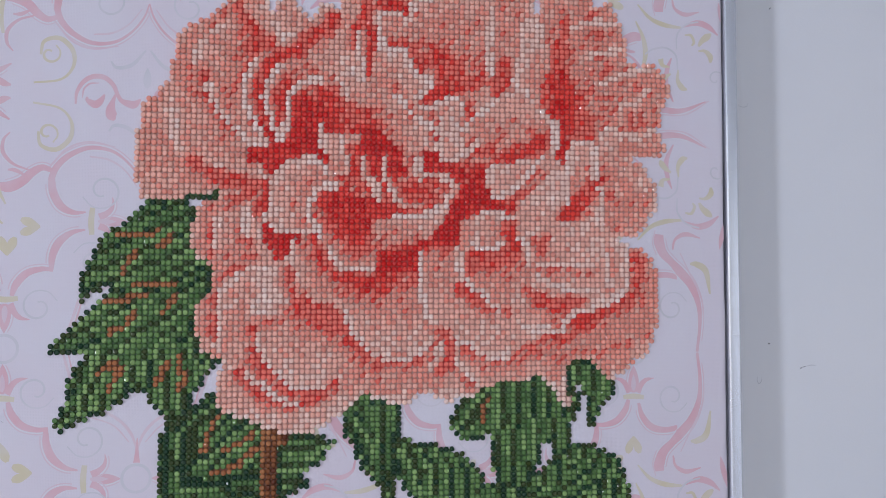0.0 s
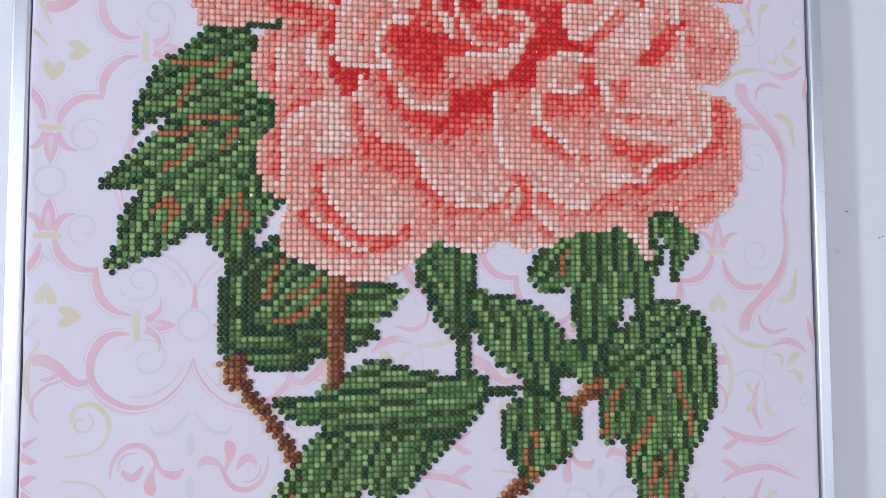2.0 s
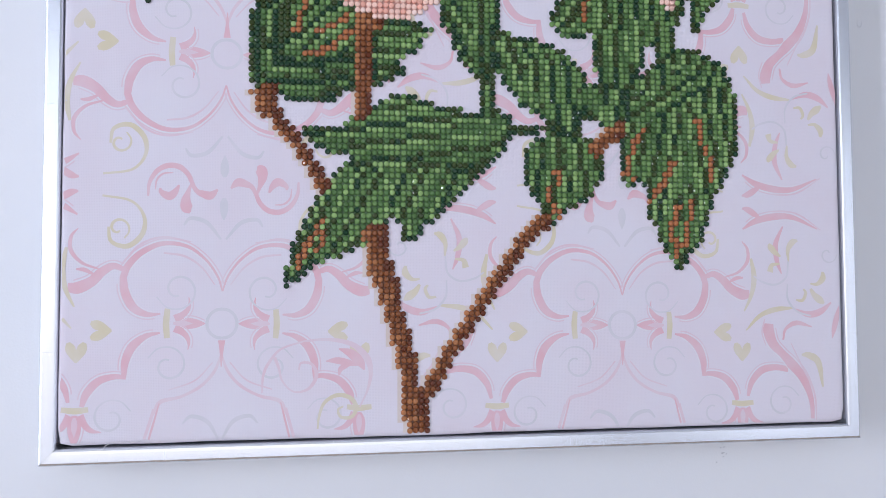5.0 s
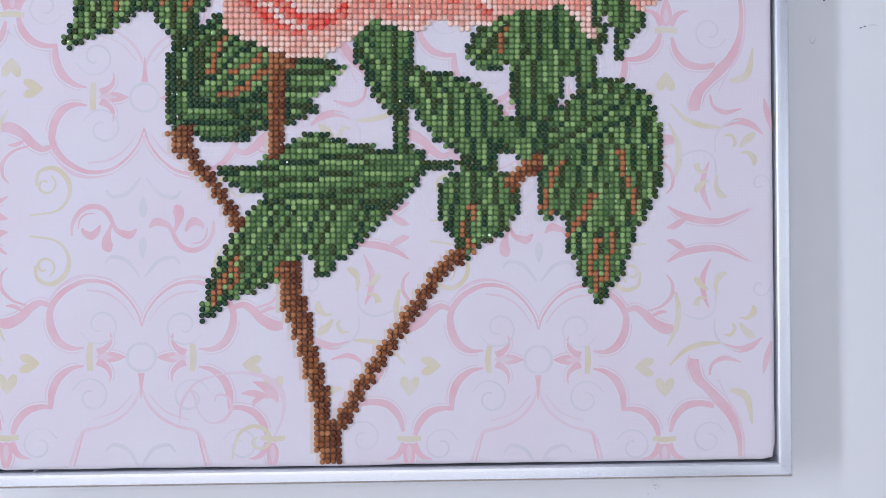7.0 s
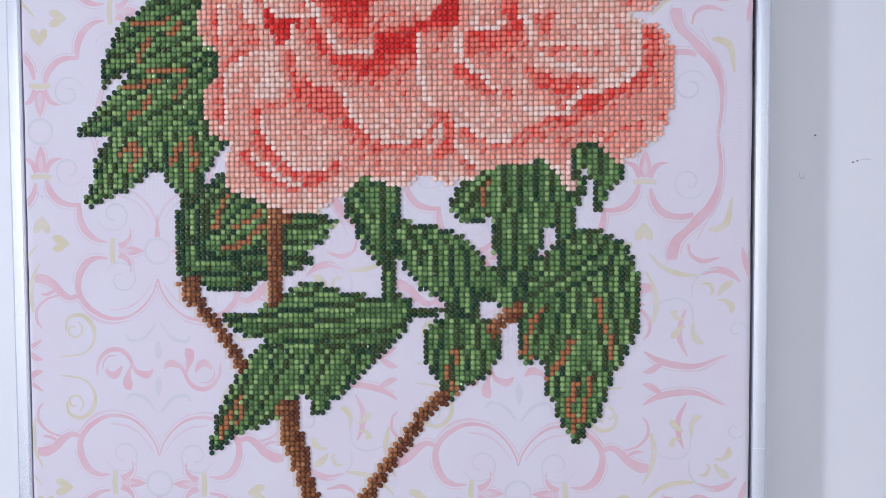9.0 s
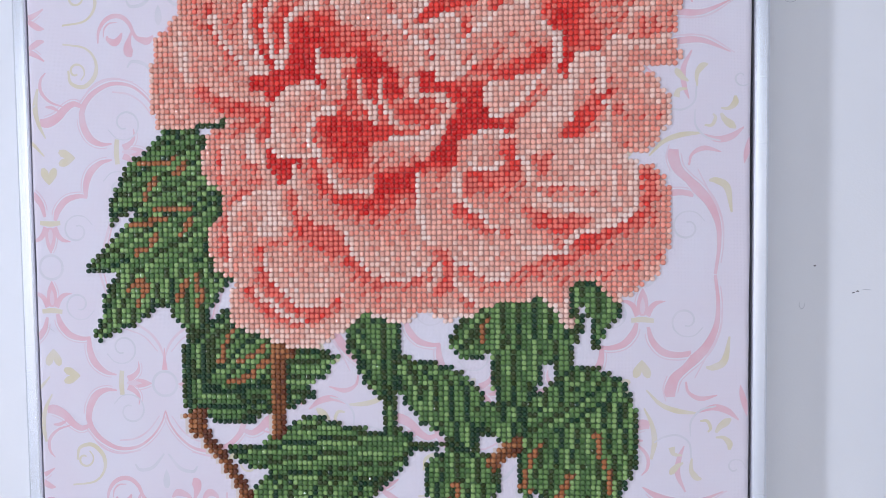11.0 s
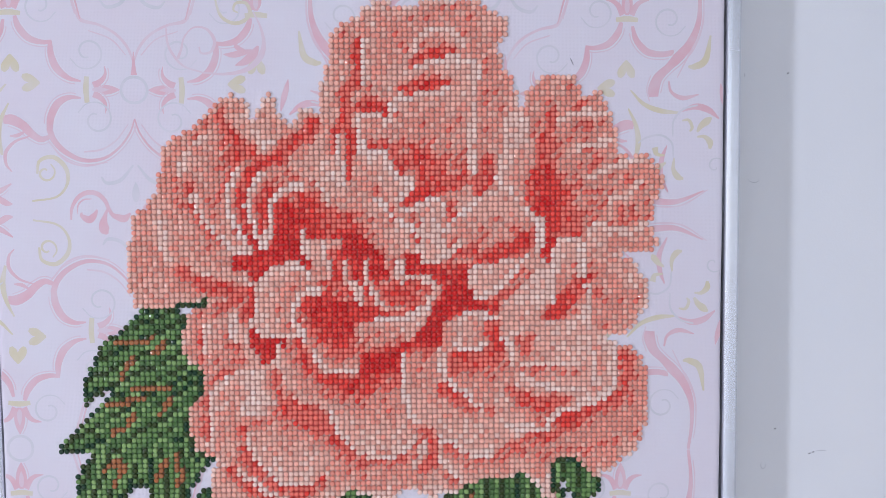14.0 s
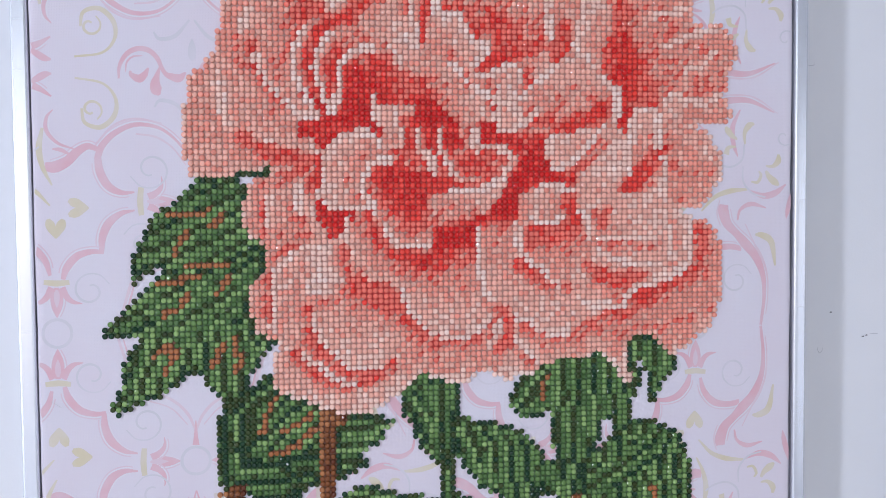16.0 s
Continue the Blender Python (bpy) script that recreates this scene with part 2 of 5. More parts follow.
def rail(length):
    """One mitred rail along x, its inner edge on z = 0, its face towards -y; outer edge downwards."""
    bm = bmesh.new()
    # (out, depth) of the profile: a nearly flat face, and a rounded outer edge
    profile = [(0.0, 0.030), (0.0, 0.0012), (0.0004, 0.0004), (0.0012, 0.0), (0.0026, -0.00012), (0.0042, -0.00018), (0.0064, -0.00022), (0.0073, 0.0001), (0.0078, 0.0008), (0.0079, 0.0020), (0.0079, 0.0308), (0.0015, 0.0308)]
    ends = []
    for side in (-1, 1):
        ends.append([bm.verts.new((side * (length / 2 + out - 0.00012), depth, -out)) for out, depth in profile])
    n = len(profile)
    for k in range(n):
        bm.faces.new([ends[0][k], ends[0][(k + 1) % n], ends[1][(k + 1) % n], ends[1][k]])
    bm.faces.new(ends[0][::-1])
    bm.faces.new(ends[1])
    bmesh.ops.recalc_face_normals(bm, faces=bm.faces)
    return bm


MID = (FOOT + HIGH) / 2
for length, m in ((2 * (HALF + GAP) - 0.0006, pose(0.0003, 0, FOOT - GAP)), (2 * (HALF + GAP) - 0.0006, pose(0.0003, 0, HIGH + GAP, 0, 180, 0)),
                  (HIGH - FOOT + 2 * GAP, pose(HALF + GAP, 0, MID, 0, -90, 0)), (HIGH - FOOT + 2 * GAP, pose(-HALF - GAP + 0.0006, 0, MID, 0, 90, 0))):
    ob = part("frame_rail", rail(length), ALU, picture, "slim silver aluminium frame rail")
    ob.matrix_local = m
part("backing_board", box(bmesh.new(), -HALF - 0.0009, HALF + 0.0009, 0.0185, 0.029, FOOT - 0.0009, HIGH + 0.0009), BACKING, picture, "dark backing board")

# ---- the scrolls printed on the canvas ----
ORIGIN_X, ORIGIN_Z = -0.1250, LOW + 0.1205   # where a column of medallions meets a line of bows
STEP_X, STEP_Z = 0.2010, 0.2625              # the print repeats by these
ink_layer = [0]


class Print:
    """Flat shapes of one ink, laid just in front of the canvas."""

    def __init__(self, name, ink_material, label):
        self.name, self.ink, self.label, self.bm = name, ink_material, label, bmesh.new()

    def quads(self, a, b, layer):
        """A strip between two lines, kept within the canvas."""
        y = -0.00003 - 0.0000001 * (4 * ink_layer[0] + layer)
        edge, old = HALF - 0.0014, None
        for p, q in zip(a, b):
            ok = any(abs(v[0]) < edge and FOOT + 0.0014 < v[1] < HIGH - 0.0014 for v in (p, q))
            now = [self.bm.verts.new((min(max(v[0], -edge), edge), y, min(max(v[1], FOOT + 0.0014), HIGH - 0.0014))) for v in (p, q)] if ok else None
            if ok and old:
                self.bm.faces.new([old[0], now[0], now[1], old[1]])
            old = now

    def done(self):
        loose = [v for v in self.bm.verts if not v.link_faces]
        bmesh.ops.delete(self.bm, geom=loose, context="VERTS")
        for f in self.bm.faces:
            if f.normal.y > 0:
                f.normal_flip()
        return part(self.name, self.bm, self.ink, canvas, self.label, "stuff")


def printed(a, b):
    """A place of the print, in metres from its origin, on the canvas: the cloth is stretched a little askew."""
    return ORIGIN_X + a + 0.010 * b, ORIGIN_Z + b - 0.015 * a


def places(mirror_z=True, outer=False):
    """The turns and shifts by which a shape of the print repeats over the canvas."""
    for i, sx in ((0, -1), (1, -1), (1, 1)) if outer else ((0, -1), (0, 1), (1, -1), (1, 1)):
        for k in (-1, 0, 1, 2):
            for sz in ((1, -1) if mirror_z else (1,)):
                yield (sx + 1) // 2 + (sz + 1), lambda a, b, i=i, sx=sx, k=k, sz=sz: printed(i * STEP_X + sx * a / 1000, k * STEP_Z + sz * b / 1000)


def stroke(ink_print, widths, points, mirror_z=True):
    """A brush stroke through points in millimetres, with its width at each of them."""
    w = list(widths) if len(widths) == len(points) else list(np.interp(np.linspace(0, 1, len(points)), np.linspace(0, 1, len(widths)), widths))
    line = smooth_line([(a, b, v) for (a, b), v in zip(points, w)], 7)
    d = np.gradient(line[:, :2], axis=0)
    n = np.stack([-d[:, 1], d[:, 0]], 1) / (np.hypot(d[:, 0], d[:, 1])[:, None] + 1e-9)
    half = np.maximum(line[:, 2:3], 0.12) / 2
    left, right = line[:, :2] + n * half, line[:, :2] - n * half
    ink_layer[0] += 1
    if ink_print is pink and len(points) > 4:
        for out, side in ((left, n), (right, -n)):
            inner, outer = out + side * 0.35, out + side * 0.62
            for layer, put in places(mirror_z, min(a for a, _ in points) > 66.5):
                white.quads([put(*p) for p in inner[4:-5]], [put(*p) for p in outer[4:-5]], layer)
        ink_layer[0] += 1
    for layer, put in places(mirror_z, min(a for a, _ in points) > 66.5):
        ink_print.quads([put(*p) for p in left], [put(*p) for p in right], layer)
    if ink_print is pink and len(points) > 4 and max(w) > 3.1:
        # a fine second line along the outside of the bend
        bend = np.sum(d[:-1, 0] * d[1:, 1] - d[:-1, 1] * d[1:, 0])
        out = -n if bend > 0 else n
        fine_line = line[:, :2] + out * (half + 1.15)
        ink_layer[0] += 1
        for layer, put in places(mirror_z, min(a for a, _ in points) > 66.5):
            blush_print.quads([put(*p) for p in (fine_line + out * 0.3)[3:-3]], [put(*p) for p in (fine_line - out * 0.3)[3:-3]], layer)


def drop(ink_print, a, b, turn, long, wide, mirror_z=True):
    """A leaf or drop with a pointed end, from (a, b) towards an angle in degrees."""
    c, s = math.cos(radians(turn)), math.sin(radians(turn))
    points = [(a + c * long * t, b + s * long * t) for t in (0, 0.2, 0.45, 0.7, 0.9, 1.0)]
    stroke(ink_print, [wide * 0.35, wide * 0.9, wide, wide * 0.75, wide * 0.3, 0.1], points, mirror_z)


def curl(ink_print, a, b, radius, start, turns, width, mirror_z=True):
    """A spiral that winds inwards."""
    points = []
    for k in range(int(abs(turns) * 9) + 1):
        t = k / (abs(turns) * 9)
        angle, r = radians(start) + math.copysign(t, turns) * abs(turns) * 2 * math.pi, radius * (1 - 0.78 * t)
        points.append((a + r * math.cos(angle), b + r * math.sin(angle)))
    stroke(ink_print, [width * 0.5, width, width * 0.7], points, mirror_z)


def half_ring(ink_print, a, b, radius, start, width):
    """Half a ring; its mirror image makes it whole."""
    stroke(ink_print, [width], [(a + radius * math.cos(radians(start + k * 22.5)), b + radius * math.sin(radians(start + k * 22.5))) for k in range(9)])


pink = Print("pink_scroll_print", PINK_INK, "dusty pink printed scrollwork")
blush_print = Print("blush_scroll_print", PALE_INK, "pale pink printed scroll lines")
white = Print("white_outline_print", WHITE_INK, "fine white outlines along the printed scrolls")
yellow = Print("yellow_scroll_print", YELLOW_INK, "faded yellow printed scrolls and hearts")
grey = Print("grey_scroll_print", GREY_INK, "faint grey printed spirals")

# medallion: fleurs beside a ring, tied to the scrolls
drop(pink, 21.5, 65.5, 180, 14, 5.2)
for sign in (1, -1):
    stroke(pink, [3.2, 3.0, 2.2, 1.2, 0.3], [(22, 65.5 + sign * 2.5), (18.5, 65.5 + sign * 4.0), (16, 65.5 + sign * 6.6), (15.2, 65.5 + sign * 9.6), (15.6, 65.5 + sign * 12.6)])
stroke(yellow, [2.6, 3.0, 2.6], [(25.3, 58.5), (25.8, 65.5), (25.3, 72.5)])
drop(blush_print, 22.5, 65.5, 180, 9, 2.6)
half_ring(grey, 0, 65.5, 7.0, -90, 1.5)
# scroll on the far side, up to the upright fleur
stroke(pink, [0.8, 2.6, 4.0, 3.6, 2.2], [(28.5, 70.0), (35, 71.6), (41, 76.5), (44, 83.5), (44.5, 91)])
stroke(pink, [1.8, 2.6, 3.6, 3.6, 2.0], [(43.5, 91), (49, 90.6), (56, 92.8), (61, 98.5), (63, 104.5)])
stroke(blush_print, [0.8, 1.5, 1.5, 1.4, 2.0, 1.6], [(0, 80), (3, 88), (9, 95), (18, 100), (27.5, 102.5), (30.5, 108)])
stroke(blush_print, [1.6, 1.4, 1.2], [(30.5, 106), (33.5, 116), (38, 131)])
stroke(blush_print, [0.6, 0.8, 0.6], [(4, 84), (12, 92.5), (24, 97)])
stroke(pink, [0.6, 1.0, 0.5], [(28.2, 103.2), (31, 114), (35, 129)])
stroke(pink, [3.4, 2.0, 0.5], [(0, 73.5), (0, 78), (0, 86)])
# upright fleur with its tie
stroke(yellow, [2.4, 3.0, 2.4], [(60, 105.8), (66, 106.4), (72, 105.8)])
drop(pink, 66, 108.5, 90, 15, 6.0)
for sign in (1, -1):
    stroke(pink, [3.4, 3.0, 2.2, 0.4], [(66 + sign * 2.4, 108.5), (66 + sign * 4.6, 113), (66 + sign * 7.6, 115.6), (66 + sign * 12, 116.5)])
drop(blush_print, 66, 109.5, 90, 9, 2.8)
half_ring(grey, 66, 131.2, 6.8, 180, 1.5)
# scroll towards the bows, with a club-ended branch
stroke(pink, [0.8, 2.6, 4.0, 4.0, 3.2], [(28.5, 61), (35, 61.2), (41, 58), (44.8, 51), (45.8, 43.5)])
stroke(pink, [3.2, 3.2, 2.8, 2.2, 1.6, 1.2, 1.0, 0.7], [(45.8, 44), (43.5, 38), (37.5, 31.8), (28, 27.5), (17, 28.6), (8.5, 34.5), (2.6, 42.5), (0, 50)])
stroke(blush_print, [0.5, 0.9, 1.1, 0.8], [(3.6, 47), (10, 38.5), (18, 33.4), (27.5, 32)])
stroke(blush_print, [1.0, 1.1, 0.9, 0.5], [(46.5, 37.5), (38, 28), (27.5, 24.4), (15, 26.5)])
stroke(pink, [2.2, 3.2, 4.2, 4.8, 5.6, 4.0], [(45.5, 40), (50.5, 38.6), (55.5, 41.5), (60, 46), (66, 49), (70.5, 48.8)])
stroke(pink, [0.8, 2.0, 0.8], [(58.5, 43), (63, 40.6), (67, 40.2)])
stroke(pink, [0.8, 1.4, 1.9, 1.5, 0.5], [(57, 40), (64.5, 37.2), (69.5, 31.5), (69.5, 25), (66.5, 21)])
# sprigs between the medallions, each beside its own half turn
def sprig(widths, points):
    line = smooth_line([(p, q, w) for (p, q), w in zip(points, widths)], 7)
    d = np.gradient(line[:, :2], axis=0)
    n = np.stack([-d[:, 1], d[:, 0]], 1) / (np.hypot(d[:, 0], d[:, 1])[:, None] + 1e-9)
    half = np.maximum(line[:, 2:3], 0.12) / 2
    ink_layer[0] += 1
    for i, k, turn in ((i, k, turn) for i in (0, 1, 2) for k in (-1, 0, 1, 2) for turn in (1, -1)):
        sides = [[printed(i * STEP_X + turn * p / 1000, k * STEP_Z + (turn * (q + 0.6) - 0.6) / 1000) for p, q in side] for side in (line[:, :2] + n * half, line[:, :2] - n * half)]
        pink.quads(*sides, (turn + 1) // 2)


sprig([0.9, 1.7, 2.3, 2.6, 2.6, 2.3, 2.0, 2.3, 3.4, 4.0, 0.9], [(-35.3, -4.9), (-34.8, 1.3), (-31.6, 7.0), (-26.7, 9.9), (-21.2, 9.5), (-17.0, 5.9), (-14.8, 1.1), (-12.8, -2.0), (-10.0, -3.3), (-6.4, -3.9), (-3.1, -1.0)])
sprig([1.1, 2.3, 4.6, 5.4, 1.4], [(-15.6, 1.1), (-16.9, -2.6), (-17.9, -6.9), (-17.3, -10.3), (-15.9, -12.5)])
sprig([0.9, 3.1, 4.0, 2.3, 0.9], [(-21.1, 0.7), (-23.0, -2.7), (-25.7, -4.7), (-29.3, -2.8), (-29.8, -0.9)])
sprig([0.4, 0.9, 0.9, 0.4], [(-32.0, -1.5), (-31.4, 3.0), (-28.5, 6.0), (-24.0, 6.6)])
# yellow scrolls, hearts and clovers
stroke(yellow, [1.2, 1.8, 2.4, 2.4, 1.6, 1.2, 1.0], [(53, 20), (51.5, 27), (44, 29), (37.5, 23), (37, 14.5), (43, 7.5), (56, 5.2)])
curl(yellow, 48.5, 20.5, 5.6, 120, 1.1, 1.4)
for a, b, turn in ((66, 75.5, 90), (59, 69.0, 180)):
    c, s = math.cos(radians(turn)), math.sin(radians(turn))
    for lobe in (1, -1):
        stroke(yellow, [0.5, 2.6, 4.4, 4.2, 1.8], [(a + c * t - s * lobe * o, b + s * t + c * lobe * o) for t, o in ((8.6, 0.1), (6.0, 1.2), (3.4, 2.1), (1.2, 2.9), (-0.8, 3.7))])
# the outer side of the upright fleur: a great S with a club end
stroke(pink, [1.6, 3.2, 3.8, 3.2, 3.0], [(69, 102.5), (71.3, 95), (77, 89), (84.8, 87.5), (92, 88.6)])
stroke(pink, [1.6, 2.0, 3.0, 4.6, 5.4, 4.2, 5.2, 6.2, 5.0], [(104, 131), (105.7, 116.6), (105, 104), (100.4, 93), (94, 85.6), (89, 80.4), (83.6, 75), (81.2, 68.5), (81.4, 64.5)])
stroke(blush_print, [0.6, 0.9, 0.9, 0.5], [(108, 118), (106.8, 101), (99.5, 86), (94, 75)])
stroke(blush_print, [0.5, 0.8, 0.5], [(79.5, 76), (77.4, 69), (79, 62)])
stroke(pink, [1.0, 1.6, 2.6, 0.6], [(89.4, 73), (91, 67.2), (97.3, 64), (106, 66)])
stroke(yellow, [1.2, 3.4, 3.6, 1.0], [(100, 81), (104, 81.2), (109.5, 85), (112, 98)])
stroke(pink, [0.5, 3.2, 3.4, 0.8], [(96, 56.4), (104, 59.4), (111.3, 57.8), (117.5, 53)])
stroke(pink, [0.4, 2.8, 3.0, 0.6], [(118, 72), (119, 67), (120.6, 61), (122, 55)])
stroke(yellow, [0.8, 2.2, 2.8, 1.2], [(68.5, 68), (76, 60.5), (85, 57), (95, 56)])
stroke(yellow, [0.8, 2.2, 3.0, 1.4], [(67.4, 58), (71.5, 49.5), (73.2, 40), (71.5, 30)])
stroke(pink, [0.8, 3.2, 3.6, 2.6, 0.6], [(67, 14.5), (74.5, 10), (85, 7.4), (96, 7.6), (110, 13.5)])
stroke(pink, [0.4, 3.0, 3.2, 0.8], [(78, 9), (74, 6.4), (70, 4.0), (66.8, 3.4)])
stroke(pink, [0.6, 2.6, 2.8, 0.8], [(89, 38), (86.4, 31), (85.8, 22), (90, 12.5)])
stroke(blush_print, [0.5, 0.8, 0.5], [(112, 14), (98, 5.4), (84, 4.8)])
# a cross of clovers
stroke(yellow, [0.9, 1.7, 1.7, 0.9], [(97.2, 51.8), (100.9, 51.9), (102.8, 48.1), (101.5, 45.9)])
stroke(yellow, [1.4, 3.1, 4.0, 1.1], [(105.6, 45.7), (107.8, 49.1), (110.9, 51.6), (113.4, 53.5)])
stroke(yellow, [0.9, 2.0, 3.4, 1.4], [(105.6, 43.0), (109.6, 43.1), (112.8, 40.1), (112.8, 36.5)])
stroke(yellow, [3.4, 2.3, 0.9], [(82.3, 37.0), (83.5, 33.4), (87.9, 32.6)])
stroke(yellow, [0.9, 2.8, 3.4, 1.1], [(88.5, 28.7), (85.4, 26.6), (82.9, 23.8), (81.7, 22.0)])
stroke(yellow, [0.9, 2.3, 3.4, 1.1], [(93.1, 31.2), (92.8, 25.2), (95.3, 21.0), (98.4, 19.9)])
stroke(grey, [0.6, 1.1, 1.1, 1.1, 0.9], [(73.0, 39.2), (77.7, 42.3), (85.4, 43.7), (91.6, 39.6), (92.8, 31.2)])
stroke(grey, [0.6, 1.1, 1.1, 0.9], [(92.2, 43.3), (92.5, 51.7), (97.8, 57.9), (105.6, 60.2)])
curl(grey, 116, 27, 5.5, 0, 0.9, 1.0)
curl(grey, 89, 106, 9.6, 340, -1.3, 1.2)
# grey spirals and sprigs
curl(grey, 20.5, 49.5, 10.5, 20, 1.3, 1.2)
curl(grey, 24.5, 85.5, 10.0, -20, -1.3, 1.2)
curl(grey, 50, 110, 9.6, 200, 1.3, 1.2)
stroke(grey, [0.8, 1.8, 2.0, 1.0], [(18.5, 18.5), (15.5, 15.2), (8, 17), (1.2, 25)])
stroke(grey, [0.8, 1.8, 2.0, 1.0], [(17.5, 113), (13.5, 109.5), (6, 112), (1.0, 120)])
drop(grey, 0, 5, 90, 11, 4.0)
drop(grey, 0, 121, 90, 10, 4.0)

# a rosette with a sprig, printed once near the foot and once near the top of the canvas
def once(ink_print, widths, points):
    line = smooth_line([(a, b, v) for (a, b), v in zip(points, np.interp(np.linspace(0, 1, len(points)), np.linspace(0, 1, len(widths)), widths))], 7)
    d = np.gradient(line[:, :2], axis=0)
    n = np.stack([-d[:, 1], d[:, 0]], 1) / (np.hypot(d[:, 0], d[:, 1])[:, None] + 1e-9)
    left, right = line[:, :2] + n * line[:, 2:] / 2, line[:, :2] - n * line[:, 2:] / 2
    ink_layer[0] += 1
    for place in (lambda p: (p[0] / 1000, LOW + p[1] / 1000), lambda p: (p[0] / 1000 + 0.003, LOW + 0.5035 - p[1] / 1000)):
        ink_print.quads([place(p) for p in left], [place(p) for p in right], 0)


once(blush_print, [0.8, 2.0, 3.4, 1.6, 0.6], [(-87.0, 46.0), (-75.1, 46.7), (-63.8, 44.3), (-56.7, 38.0), (-54.4, 30.8), (-55.8, 22.3), (-59.8, 13.5)])
once(blush_print, [0.5, 1.6, 1.2, 0.8], [(-106.7, 21.4), (-106.1, 30.0), (-103.3, 36.2), (-97.7, 42.4), (-87.0, 46.0)])
once(pink, [0.5, 4.2, 4.4, 1.0], [(-70.0, 42.1), (-64.3, 39.8), (-59.8, 35.7), (-57.5, 31.7)])
once(pink, [0.5, 3.2, 3.0, 0.8], [(-76.2, 36.2), (-70.9, 36.4), (-65.2, 35.2), (-59.2, 34.0)])
once(pink, [0.4, 2.6, 2.0], [(-70.0, 29.0), (-68.9, 32.4), (-64.9, 34.6)])
once(blush_print, [1.6, 1.0, 0.8, 2.0, 1.2, 0.8], [(-100.8, 38.4), (-98.8, 33.3), (-97.1, 27.0), (-91.8, 21.8), (-84.7, 22.9), (-80.8, 29.1), (-83.0, 34.8), (-88.1, 35.5), (-89.2, 32.1)])
once(yellow, [0.8, 1.6, 2.2, 2.0, 1.4, 0.8], [(-80.2, 3.5), (-79.4, 9.7), (-76.8, 16.2), (-70.6, 19.6), (-64.4, 18.1), (-61.5, 13.5), (-63.8, 8.9), (-68.9, 9.0), (-70.3, 12.5), (-67.8, 14.1)])
for ink_print in (white, grey, yellow, blush_print, pink):
    ink_print.done()


# ---- the dots: a grid of shades, painted petal by petal ----
COLS, RWS = int(2 * HALF / PITCH), int((HIGH - LOW) / PITCH)
GU, GV = np.meshgrid(np.arange(COLS) + 0.5, np.arange(RWS) + 0.5)
kind = np.zeros(GU.shape, int)      # 0 bare, 1 flower, 2 leaf, 3 stem
shade = np.zeros(GU.shape)
fine = np.random.RandomState(7)


def inside(points):
    """Which grid places lie within a closed outline."""
    p = np.array(points, float)
    hit = np.zeros(GU.shape, bool)
    for (x0, y0), (x1, y1) in zip(p, np.roll(p, -1, 0)):
        cross = ((y0 > GV) != (y1 > GV)) & (GU < (x1 - x0) * (GV - y0) / (y1 - y0 + 1e-9) + x0)
        hit ^= cross
    return hit


def far_from(points):
    """The distance of every grid place from a line of points."""
    p = np.array(points, float)
    best = np.full(GU.shape, 1e9)
    for a, b in zip(p[:-1], p[1:]):
        d = b - a
        s = np.clip(((GU - a[0]) * d[0] + (GV - a[1]) * d[1]) / (d @ d + 1e-9), 0, 1)
        best = np.minimum(best, np.hypot(GU - a[0] - s * d[0], GV - a[1] - s * d[1]))
    return best


def petal(value, *points):
    """The body of a petal, in one shade."""
    hit = inside(points) | (far_from([*points, points[0]]) < 0.35)
    kind[hit], shade[hit] = 1, value - 0.55


def sheet(body, deep, reach, root, outline):
    """A petal laid over those behind it: its body's shade deepens towards its root."""
    hit = inside(smooth_line([*outline, outline[0]], 3)) & (kind == 1)
    line = smooth_line(root, 4) if len(root) > 1 else [root[0], (root[0][0] + 0.1, root[0][1])]
    near = np.exp(-((far_from(line) / (1.25 * reach)) ** 1.5))
    shade[hit] = (body + (deep - body) * near)[hit]


def blush(value, reach, *points):
    """A soft blush of deeper pink along a line."""
    line = points if len(points) > 1 else [points[0], (points[0][0] + 0.1, points[0][1])]
    near = np.exp(-((far_from(line) / reach) ** 2)) * (kind == 1)
    shade[:] = shade + np.maximum(0, value - shade) * near


def fold(value, width, *points):
    """A red fold between petals, hard in the middle and soft outside."""
    d = far_from(smooth_line(points, 5))
    near = np.clip(1.0 - np.maximum(0, d - width * 0.36) / 1.0, 0, 1) * (kind == 1)
    shade[:] = shade + np.maximum(0, value - shade) * near


def rim(value, width, *points):
    """The light rim of a petal, a dot wide."""
    hit = (far_from(smooth_line(points, 5)) < width * 0.5) & (kind == 1)
    shade[hit] = value


RUN_START, RUN_LENGTH, RUNS = fine.rand(89) * 9, 3.5 + fine.rand(89) * 4.5, fine.normal(0, 0.85, (89, 41))


leaf_border = np.zeros(GU.shape, bool)
STREAK_DEPTH = 0.8 + np.random.RandomState(3).rand(89) * 0.6


def streaks(turn, tone, *points):
    """Long streaks of light and dark dots that run at an angle over a part of a leaf."""
    hit = inside(points) & (kind == 2) & ~leaf_border
    slope = math.tan(radians(turn))
    for r, q in zip(*np.nonzero(hit)):
        # runs of one tone, a dot wide, stepping along the streak's line
        line, along = (math.floor(r - q * slope), q) if turn <= 45 or turn > 135 else (math.floor(q - r / slope), r)
        run = math.floor((along + RUN_START[line % 89]) / RUN_LENGTH[line % 89])
        streak = (-1.3, 0.2, 1.05)[line % 3] * STREAK_DEPTH[line % 89] + RUNS[line % 89, run % 41] * 0.7
        shade[r, q] = 2.3 + tone + streak + fine.normal(0, 0.22)


